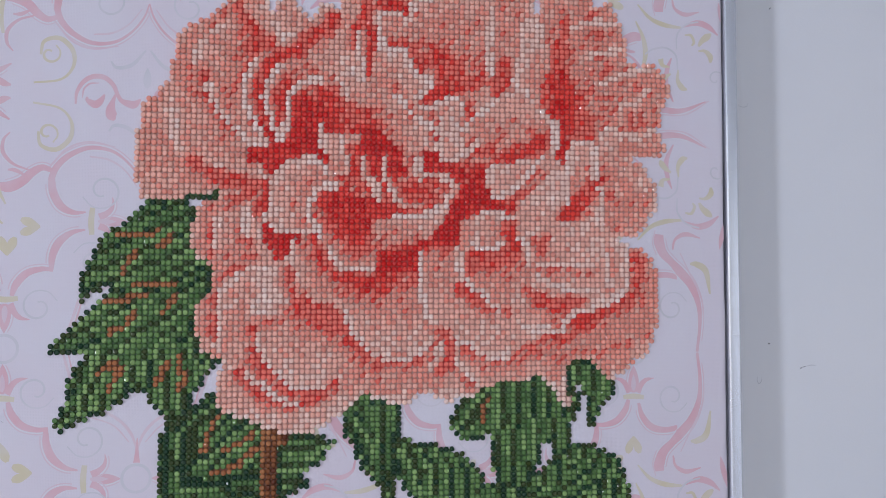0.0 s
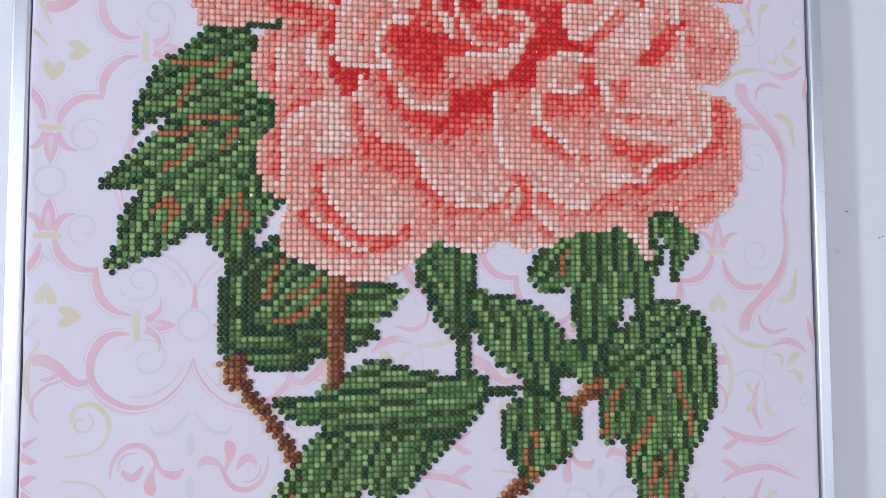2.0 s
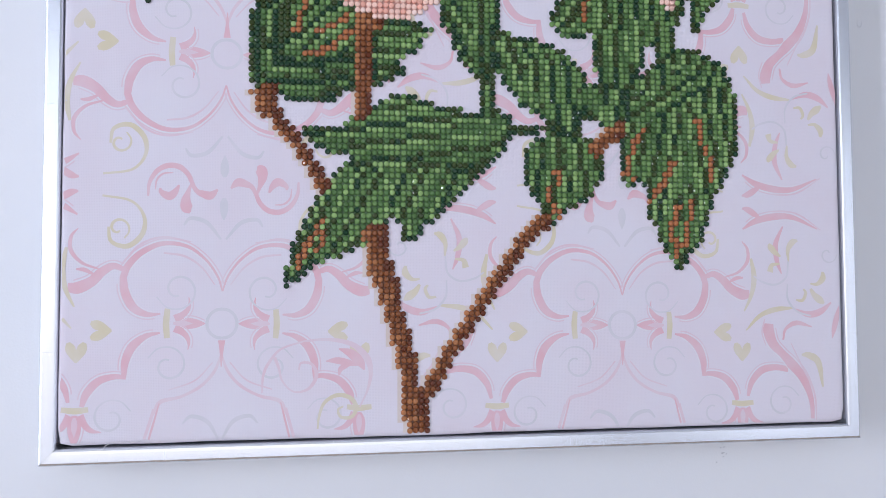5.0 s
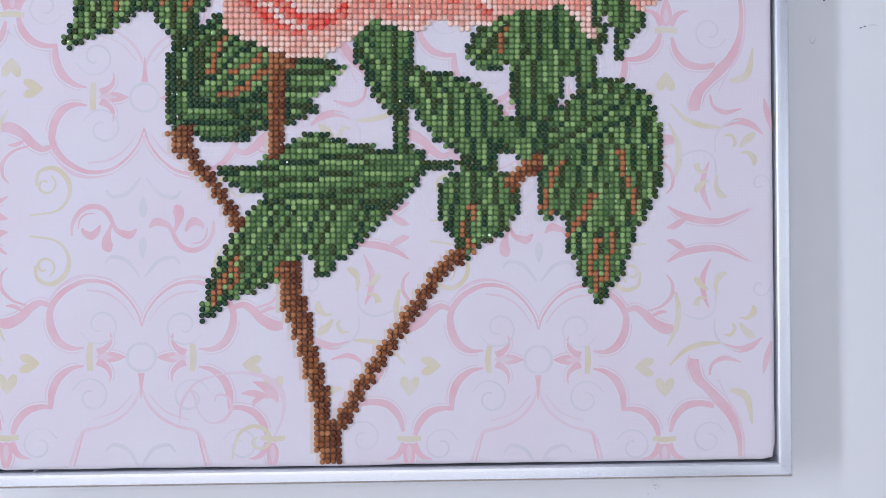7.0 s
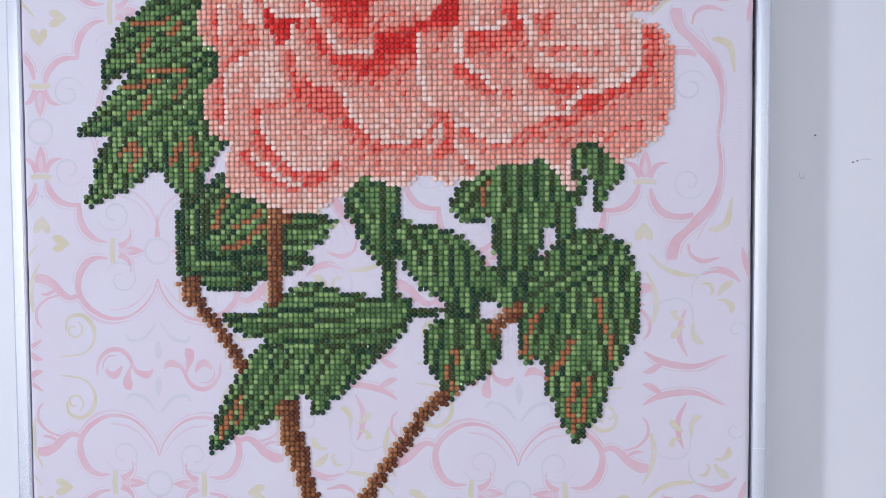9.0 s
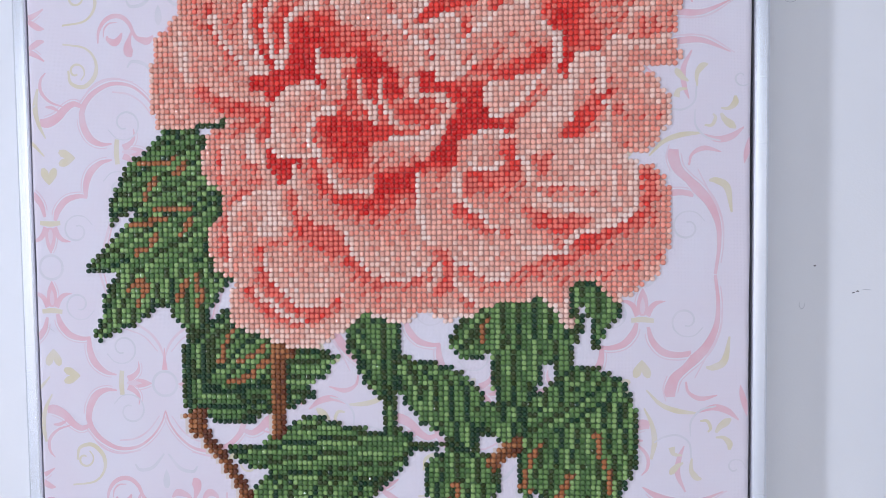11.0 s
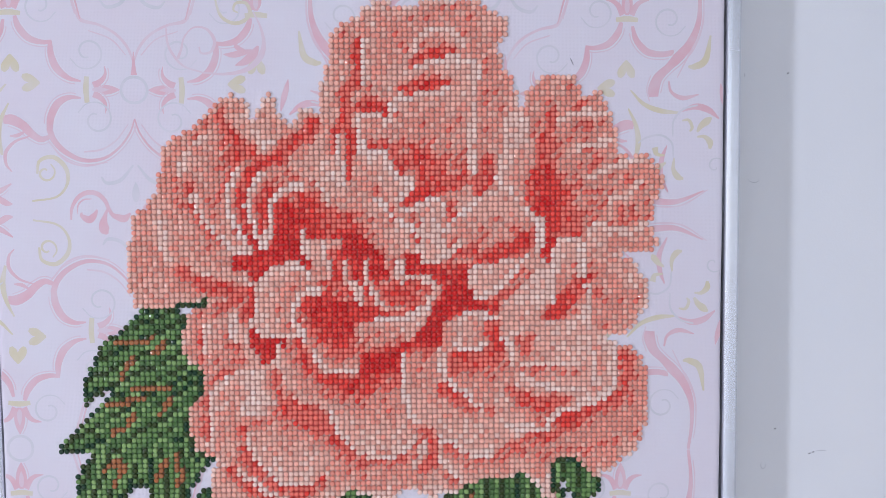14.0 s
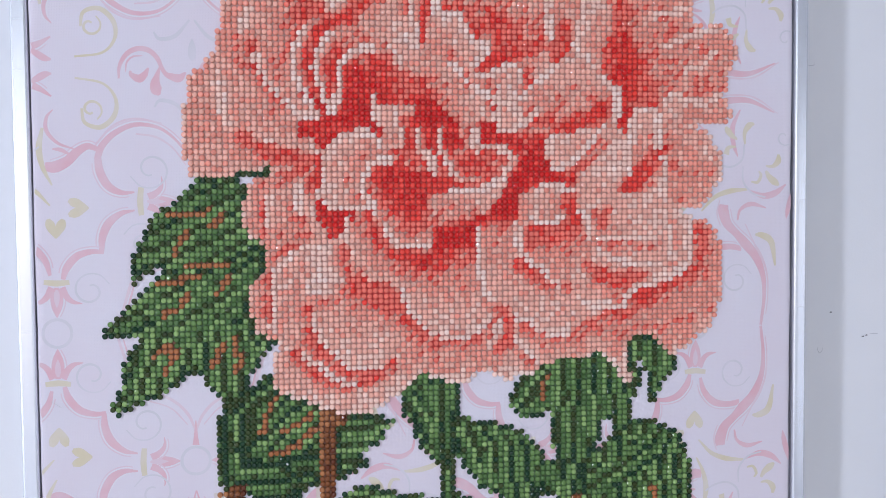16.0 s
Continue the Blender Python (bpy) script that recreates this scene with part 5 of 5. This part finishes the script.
sheet(1.7, 3.6, 2.5, [(85.1, 86.8), (94.6, 85.6), (101.2, 87.9)], [(83.5, 89.0), (87.9, 87.0), (95.1, 86.0), (102.3, 89.6), (106.7, 86.7), (105.6, 82.2), (95.7, 81.1), (86.7, 78.9), (84.6, 83.4)])
sheet(2.0, 4.8, 5, [(86.4, 106.7), (92.5, 105.2), (95.2, 108.0)], [(84.8, 106.7), (89.7, 106.0), (93.6, 106.9), (96.3, 106.9), (98.2, 103.6), (96.3, 99.1), (94.6, 94.4), (90.2, 96.3), (87.5, 98.2), (85.6, 100.5)])
rim(0.6, 1.4, (77.2, 105.3), (77.3, 99.7), (78.1, 96.9), (78.8, 93.6), (80.4, 91.9))
rim(0.6, 1.3, (63.7, 94.1), (64.4, 91.6), (65.7, 89.8), (67.7, 87.3), (70.3, 86.0), (75.7, 86.0), (78.5, 87.9), (80.2, 90.2))
fold(4.4, 2.4, (85.0, 98.9), (87.6, 96.9), (90.2, 95.7), (91.5, 94.6))
fold(4.2, 1.6, (94.0, 94.2), (95.1, 94.2))
fold(4.3, 2.2, (80.8, 90.4), (82.8, 89.3), (83.1, 86.1))
rim(0.9, 1.8, (81.5, 88.1), (80.6, 85.7), (79.7, 84.0))
fold(4.3, 2.4, (81.2, 82.9), (83.2, 85.4), (85.0, 83.6), (87.4, 80.4))
fold(4.1, 1.6, (86.3, 87.5), (88.8, 86.0))
fold(4.3, 2.0, (94.8, 85.6), (97.9, 86.9), (101.0, 88.1), (102.6, 89.4))
rim(0.6, 1.4, (84.9, 106.7), (85.1, 102.5), (86.0, 100.0), (87.8, 98.5), (89.7, 97.8), (91.0, 96.0), (92.6, 95.0))
rim(0.6, 1.3, (84.2, 89.0), (86.6, 88.4), (88.4, 87.0), (90.4, 86.1), (94.6, 86.1))
rim(0.7, 1.3, (84.6, 85.7), (85.9, 83.4), (87.7, 81.7), (89.0, 80.0))
# the curl right of the heart
sheet(0.9, 4.6, 3, [(95.3, 110.2), (94.7, 108.0)], [(84.8, 112.0), (88.7, 112.7), (90.3, 113.6), (94.9, 112.9), (96.4, 110.2), (95.8, 108.0), (93.4, 107.5), (92.3, 106.2), (89.2, 106.3), (87.2, 107.6), (84.8, 108.1)])
fold(5.0, 3.2, (94.3, 109.7), (95.8, 107.6))
blush(3.6, 2, (85.4, 110.8), (86.4, 108.1))
fold(5.2, 3.4, (92.8, 114.9), (94.7, 114.7))
rim(0.5, 1.4, (88.3, 112.5), (90.5, 113.4), (94.7, 112.7))
rim(0.5, 1.3, (87.6, 107.4), (89.4, 106.4), (92.3, 106.5), (93.4, 107.8))
# lower right petals
sheet(1.2, 2.6, 4, [(100.7, 102.4)], [(97.5, 111.3), (102.4, 112.4), (118.8, 109.0), (119.0, 99.0), (113.3, 95.1), (105.6, 93.5), (102.3, 91.2), (95.7, 92.4), (94.6, 94.6), (96.3, 99.1), (98.5, 103.5)])
sheet(1.7, 3.8, 7, [(104.5, 89.6), (110.0, 92.9), (115.5, 95.1), (119.4, 97.9), (120.0, 104.6)], [(102.9, 90.1), (106.7, 93.7), (111.7, 95.0), (116.1, 97.0), (118.6, 99.0), (119.0, 106.6), (123.2, 106.8), (125.9, 101.2), (126.0, 87.8), (118.9, 83.3), (113.4, 81.1), (108.9, 83.9), (103.4, 81.1), (100.7, 85.6)])
sheet(3.3, 4.4, 2, [(100.2, 108.0), (100.7, 104.7)], [(99.1, 109.1), (103.3, 109.6), (102.6, 107.4), (101.3, 103.5), (100.2, 103.3)])
sheet(1.3, 4.3, 2.5, [(101.2, 96.3), (108.9, 96.1)], [(97.9, 98.5), (100.7, 97.1), (110.6, 96.8), (106.7, 94.6), (105.1, 92.6), (101.2, 91.0), (96.3, 91.8), (95.7, 96.9)])
fold(4.0, 1.8, (98.0, 98.6), (99.7, 97.5), (100.8, 96.6))
fold(4.3, 3.2, (101.2, 96.2), (104.0, 95.5), (106.8, 95.9))
fold(4.2, 1.6, (106.8, 96.0), (109.8, 96.3))
fold(3.8, 2.4, (102.6, 93.7), (104.3, 93.0))
fold(3.8, 1.9, (101.0, 102.3), (104.6, 101.7))
fold(2.9, 2.0, (104.6, 101.7), (111.1, 102.2))
fold(2.9, 2.0, (114.6, 105.9), (115.5, 101.8))
fold(4.6, 3.4, (104.3, 89.6), (106.7, 91.2), (110.0, 92.9))
fold(4.5, 2.8, (110.0, 92.9), (114.4, 95.1), (117.7, 96.1))
fold(4.4, 2.4, (117.7, 95.4), (119.3, 98.1), (119.9, 101.8), (119.9, 104.6))
blush(3.3, 4, (113.4, 89.0), (116.7, 88.4))
rim(0.6, 1.3, (97.1, 108.6), (98.2, 107.4), (98.2, 103.6))
rim(0.7, 1.3, (101.0, 103.2), (111.1, 103.2))
rim(0.7, 1.3, (100.2, 101.1), (102.4, 100.0), (106.8, 98.8), (112.2, 98.8))
rim(0.6, 1.4, (98.1, 91.3), (101.2, 91.0), (104.8, 90.8), (106.7, 93.7), (111.4, 95.0), (116.0, 97.0), (118.4, 98.9))
rim(0.6, 1.3, (118.6, 99.6), (118.8, 103.5), (118.2, 107.3))
rim(0.8, 1.2, (113.5, 107.9), (114.4, 103.5), (114.2, 99.6))
# rims that cut across
rim(0.6, 1.3, (70.6, 165.1), (70.5, 158.0))
rim(0.8, 1.3, (80.1, 163.9), (81.2, 166.3), (84.2, 167.3), (87.5, 167.0), (89.8, 164.9))
rim(0.7, 1.3, (80.7, 160.3), (84.2, 161.6), (88.5, 162.0), (91.7, 160.8), (92.8, 158.8))
rim(0.7, 1.3, (80.7, 155.8), (85.2, 155.9), (86.8, 156.8))
rim(0.7, 1.3, (69.4, 151.2), (72.1, 151.9), (73.9, 151.1))
rim(0.7, 1.3, (74.7, 149.8), (76.0, 152.0), (76.1, 154.1), (77.4, 155.0), (79.2, 154.4))
rim(0.8, 1.4, (91.3, 160.3), (91.7, 153.9), (90.8, 146.4), (91.1, 141.0))
rim(0.6, 1.4, (69.4, 150.1), (69.5, 145.0))
rim(0.7, 1.3, (70.7, 146.6), (70.7, 144.7))
rim(0.6, 1.3, (71.4, 144.0), (74.0, 144.2), (75.3, 141.8), (76.3, 140.7), (77.9, 139.1), (79.6, 139.1))
rim(0.7, 1.3, (79.6, 138.7), (78.0, 136.5), (76.5, 135.5))
rim(0.7, 1.3, (65.7, 147.8), (65.5, 145.0), (66.3, 141.2), (66.0, 138.5))
rim(0.6, 1.4, (46.4, 141.4), (45.3, 139.0), (44.4, 136.9), (44.3, 133.6), (45.6, 131.8), (46.4, 129.6), (47.3, 127.7), (48.1, 126.3))
rim(0.6, 1.4, (50.9, 140.5), (49.5, 138.3), (48.3, 136.0), (48.3, 132.9), (49.1, 130.9), (49.9, 128.7), (50.8, 126.9))
rim(0.6, 1.4, (51.5, 126.9), (52.2, 130.4), (52.3, 133.9), (53.4, 135.9), (54.5, 137.2), (56.5, 137.9), (58.5, 138.1))
rim(0.7, 1.3, (37.9, 136.6), (38.3, 134.7), (39.1, 133.6), (39.5, 131.9), (40.5, 130.9), (41.5, 129.6), (42.8, 128.3), (44.8, 127.2), (45.5, 126.1), (48.6, 126.0))
rim(0.9, 1.3, (35.6, 140.2), (36.4, 143.5), (37.7, 145.7), (40.2, 147.4))
rim(0.7, 1.3, (31.1, 131.9), (31.9, 130.2), (32.0, 127.1), (33.1, 124.4), (34.2, 123.1), (36.4, 122.0), (38.7, 121.2), (40.4, 120.3), (43.1, 119.9), (46.2, 119.4), (48.0, 119.2))
fold(4.5, 2.6, (34.7, 122.4), (37.1, 120.8), (40.2, 119.2))
fold(4.7, 3.0, (40.2, 119.2), (43.3, 118.6), (47.5, 117.9))
rim(0.6, 1.3, (73.0, 135.5), (74.7, 133.3), (76.9, 131.3), (79.1, 130.2), (80.4, 128.6))
rim(0.7, 1.3, (77.3, 133.3), (80.2, 133.9), (83.9, 135.4), (85.5, 134.3), (85.4, 132.5))
rim(0.7, 1.3, (81.5, 131.3), (81.4, 127.4), (80.8, 125.8), (81.6, 123.8))
rim(0.7, 1.3, (83.7, 131.2), (84.7, 128.5), (85.5, 124.6), (87.1, 125.7), (88.7, 127.4))
rim(0.6, 1.3, (91.8, 135.7), (89.6, 133.4), (87.4, 131.5), (85.6, 129.2))
rim(0.6, 1.4, (100.3, 133.7), (102.7, 131.9), (104.1, 131.0), (103.8, 125.6))
rim(0.6, 1.3, (101.3, 124.3), (98.9, 121.8), (96.4, 119.1), (93.6, 116.9), (91.2, 116.4))
rim(0.7, 1.3, (96.0, 139.6), (97.2, 137.6), (98.7, 136.8))
thread((75.8, 53.0), (85.2, 53.2))
thread((33.7, 114.8), (39.6, 116.1))

# every dot takes the nearest tone of its palette
flower = kind == 1
edge_of = flower & ~(np.roll(flower, 1, 0) & np.roll(flower, -1, 0) & np.roll(flower, 1, 1) & np.roll(flower, -1, 1))
shade[edge_of] -= 0.5
shade[flower] = np.interp(shade[flower], (0.0, 0.6, 1.0, 1.4, 2.0, 3.0, 4.0, 4.5, 5.0, 5.5, 6.0), (0.0, 0.4, 1.15, 1.75, 2.3, 2.95, 3.65, 4.15, 4.8, 5.5, 6.0))
# fine veins run out from the heart
for r, q in np.argwhere(flower & (shade > 0.9)):
    away = (q - 82.0, r - 113.0)
    shade[r, q] += 0.5 * noise.noise((math.atan2(away[1], away[0]) * 13, math.hypot(*away) * 0.07, 1.7))
shade[flower] += fine.normal(0, 0.42, flower.sum()) * np.where(shade[flower] < 0.95, 0.7, 1.0)
level = np.zeros(GU.shape, int)
level[flower] = np.clip(np.rint(shade[flower]), 0, 6)
level[kind == 2] = np.clip(np.rint(shade[kind == 2]), 0, 4)
level[kind == 3] = np.clip(np.rint(shade[kind == 3]), 0, 3)

# one dot: a low drum with a faceted crown, its top towards -y
SIDES, RINGS = 10, ((1.41, 0.0), (1.44, 0.50), (1.34, 0.85), (1.02, 1.10), (0.56, 1.20))
ring_turn = np.arange(SIDES) * 2 * math.pi / SIDES
DOT = np.array([(r * math.cos(a) / 1000, -h / 1000, r * math.sin(a) / 1000) for r, h in RINGS for a in ring_turn])
DOT_FACES = [(k * SIDES + j, k * SIDES + (j + 1) % SIDES, (k + 1) * SIDES + (j + 1) % SIDES, (k + 1) * SIDES + j) for k in range(4) for j in range(SIDES)]
DOT_TOP = tuple(range(4 * SIDES, 5 * SIDES))


def dot_pose(r, q):
    """A dot's place, set by hand: a little off, turned and tilted."""
    tilt = fine.normal(0, 3.0, 2)
    if fine.rand() < 0.22:
        tilt = fine.normal(0, 11.0, 2)
    off = fine.normal(0, 0.00011, 2)
    return pose(-HALF + (q + 0.5) * PITCH + off[0], -0.0001 - 0.00005 * fine.rand(), LOW + (r + 0.5) * PITCH + off[1], tilt[0], fine.rand() * 36, tilt[1])


def dot_field(name, which, palette, label):
    """All dots of one kind in one mesh; each keeps its tone."""
    places = np.argwhere(which)
    verts, faces, tones = [], [], []
    for r, q in places:
        m = np.array(dot_pose(r, q))
        base = len(verts) * len(DOT)
        verts.append(DOT @ m[:3, :3].T + m[:3, 3])
        faces += [tuple(base + i for i in f) for f in DOT_FACES] + [tuple(base + i for i in DOT_TOP)]
        tones += [level[r, q]] * (len(DOT_FACES) + 1)
    mesh = bpy.data.meshes.new(name)
    mesh.from_pydata(np.concatenate(verts).tolist(), [], faces)
    for m in palette:
        mesh.materials.append(m)
    mesh.polygons.foreach_set("material_index", tones)
    mesh.update()
    ob = new(name, mesh)
    ob.parent = picture
    return tagged(ob, label, "", "", "stuff")


def chart_print(tone_of):
    """The coloured chart printed on the canvas, where it shows between four dots; its darkened tones add shade to the
    gaps.
    """
    bm, y, h = bmesh.new(), -0.00012, PITCH * 0.5
    full = kind > 0
    for r, q in np.argwhere(full[:-1, :-1] & full[1:, :-1] & full[:-1, 1:] & full[1:, 1:]):
        x, z = -HALF + (q + 1.0) * PITCH, LOW + (r + 1.0) * PITCH
        f = bm.faces.new([bm.verts.new(v) for v in ((x - h, y, z - h), (x + h, y, z - h), (x + h, y, z + h), (x - h, y, z + h))])
        f.material_index = tone_of(r, q)
    bmesh.ops.remove_doubles(bm, verts=bm.verts, dist=0.00001)
    ob = part("printed_chart", bm, CHART[0], canvas, "coloured chart printed under the dots", "stuff")
    for m in CHART[1:]:
        ob.data.materials.append(m)


chart_print(lambda r, q: (1 if level[r, q] > 3 else 0) if kind[r, q] == 1 else int(kind[r, q]))
# the painted stems peep out beside their dots
stem_print = bmesh.new()
for r, q in np.argwhere((kind == 3) & (level < 3)):
    x, z, h = -HALF + (q + 0.5 - 0.62) * PITCH, LOW + (r + 0.5 - 0.12) * PITCH, PITCH * 0.5
    low = max(z - h, LOW + 0.0004)
    stem_print.faces.new([stem_print.verts.new((vx, -0.00009, vz)) for vx, vz in ((x - h, low), (x + h, low), (x + h, z + h), (x - h, z + h))])
bmesh.ops.remove_doubles(stem_print, verts=stem_print.verts, dist=0.00001)
part("stem_print", stem_print, BEIGE_INK, canvas, "faint beige stems printed under the dots", "stuff")
# the trunk and its branches are picked out dot by dot
single = (kind == 3) & (GV < 62) & (np.cumsum((kind == 3) & (GV < 62)).reshape(kind.shape) <= 300)
dot_field("flower_dots", flower, FLOWER, "peony petals of blush, coral and red resin dots")
dot_field("leaf_dots", kind == 2, GREEN, "leaves of dark and light green resin dots")
dot_field("twig_dots", (kind == 3) & ~single, BROWN, "twigs and leaf ribs of brown resin dots")
dot_meshes = {}
for r, q in np.argwhere(single):
    tone = int(level[r, q])
    if tone not in dot_meshes:
        mesh = bpy.data.meshes.new("dot")
        mesh.from_pydata(DOT.tolist(), [], DOT_FACES + [DOT_TOP])
        mesh.materials.append(BROWN[tone])
        dot_meshes[tone] = mesh
    ob = new("dot", dot_meshes[tone])
    ob.parent, ob.matrix_local = picture, dot_pose(r, q)

# ---- marks on the wall ----
def mark(name, x, z, line, width, mat, label):
    """A small flat mark on the wall along a line of offsets in millimetres."""
    pts = smooth_line([(x + a / 1000, z + b / 1000) for a, b in line], 6)
    d = np.gradient(pts, axis=0)
    n = np.stack([-d[:, 1], d[:, 0]], 1) / (np.hypot(d[:, 0], d[:, 1])[:, None] + 1e-9)
    taper = np.sin(np.linspace(0.25, math.pi - 0.25, len(pts)))[:, None] * width / 2000
    bm = bmesh.new()
    old = None
    for p, q in zip(pts + n * taper, pts - n * taper):
        now = [bm.verts.new((v[0], WALL - 0.0004, v[1])) for v in (p, q)]
        if old:
            bm.faces.new([old[0], now[0], now[1], old[1]])
        old = now
    return tagged(part(name, bm, mat), label, "mark", "marks on the wall", "structure")


mark("hair_scuff", 0.2290, 1.6980, [(-3.4, 0.9), (-2.6, -0.4), (0, -1.2), (2.6, -0.4), (2.9, 1.6)], 0.35, SCUFF, "fine grey curved scuff on the white wall")
mark("wall_nick", 0.2438, 1.5492, [(-0.8, 0), (0, 0.1), (0.7, 0.1)], 0.9, SPECK, "tiny dark nick in the white wall")
mark("wall_speck", 0.2650, 1.5340, [(-0.9, -0.3), (0, 0), (0.8, 0.1)], 0.7, SPECK, "dark chipped speck on the white wall")
mark("wall_speck", 0.2672, 1.5345, [(-0.7, 0), (0, 0.3), (0.8, 0.1)], 0.8, SPECK, "dark chipped speck on the white wall")
mark("wall_scrape", 0.2720, 1.5352, [(-3.0, 0.2), (0, 0.5), (3.0, 0.2)], 0.5, SCUFF, "faint grey scrape beside the dark specks")
mark("wall_nick", 0.2482, 1.7605, [(-0.5, -0.5), (0, 0), (0.5, 0.5)], 0.8, SPECK, "tiny dark nick in the white wall")
mark("wall_scuff", 0.2225, 1.7596, [(0, -1.0), (0.3, 0), (0, 1.0)], 0.5, SCUFF, "small grey scuff on the white wall")
mark("hair_scuff", 0.2370, 1.5268, [(-1.2, 2.2), (-1.6, 0), (-0.4, -2.0), (1.2, -0.6), (1.5, 1.8)], 0.4, SCUFF, "fine grey curved scuff on the white wall")
for k in range(9):
    mark("wall_smudge", 0.145 + fine.normal(0, 0.0012), 1.2765 + fine.normal(0, 0.003), [(-0.4, -0.3), (0, 0.1), (0.4, 0.3)], 0.7, SCUFF, "grey crumbled smudge on the wall below the frame")


def fibre(name, points, radius, mat, parent, label):
    """A thin loose fibre through points in metres."""
    line = smooth_line(points, 6)
    bm, rings = bmesh.new(), []
    for k, p in enumerate(line):
        d = Vector(line[min(k + 1, len(line) - 1)] - line[max(k - 1, 0)]).normalized()
        u = d.cross(Vector((0, 1, 0))).normalized()
        v = d.cross(u)
        rings.append([bm.verts.new(Vector(p) + radius * (u * math.cos(t) + v * math.sin(t))) for t in (0, 2.09, 4.19)])
    for a, b in zip(rings[:-1], rings[1:]):
        for j in range(3):
            bm.faces.new([a[j], a[(j + 1) % 3], b[(j + 1) % 3], b[j]])
    return part(name, bm, mat, parent, label)


THREAD = material("white_cotton", (0.62, 0.60, 0.62), 0.8)
fibre("loose_thread", [(-0.1815, -0.0012, 1.2966), (-0.1785, -0.0022, 1.2975), (-0.1776, -0.0016, 1.2990), (-0.1735, -0.0012, 1.3004), (-0.1700, -0.0013, 1.2999), (-0.1620, -0.0008, 1.3008)], 0.00016, THREAD, picture, "frayed white canvas thread")
fibre("loose_thread", [(-0.193, -0.0012, 1.5190), (-0.190, -0.0016, 1.5172), (-0.1885, -0.0012, 1.5160)], 0.00012, THREAD, picture, "frayed white canvas thread")
fibre("dark_fibre", [(0.1148, -0.0003, 1.7642), (0.1156, -0.0004, 1.7624), (0.1163, -0.0003, 1.7606)], 0.00018, SPECK, picture, "short dark fibre stuck to the canvas")
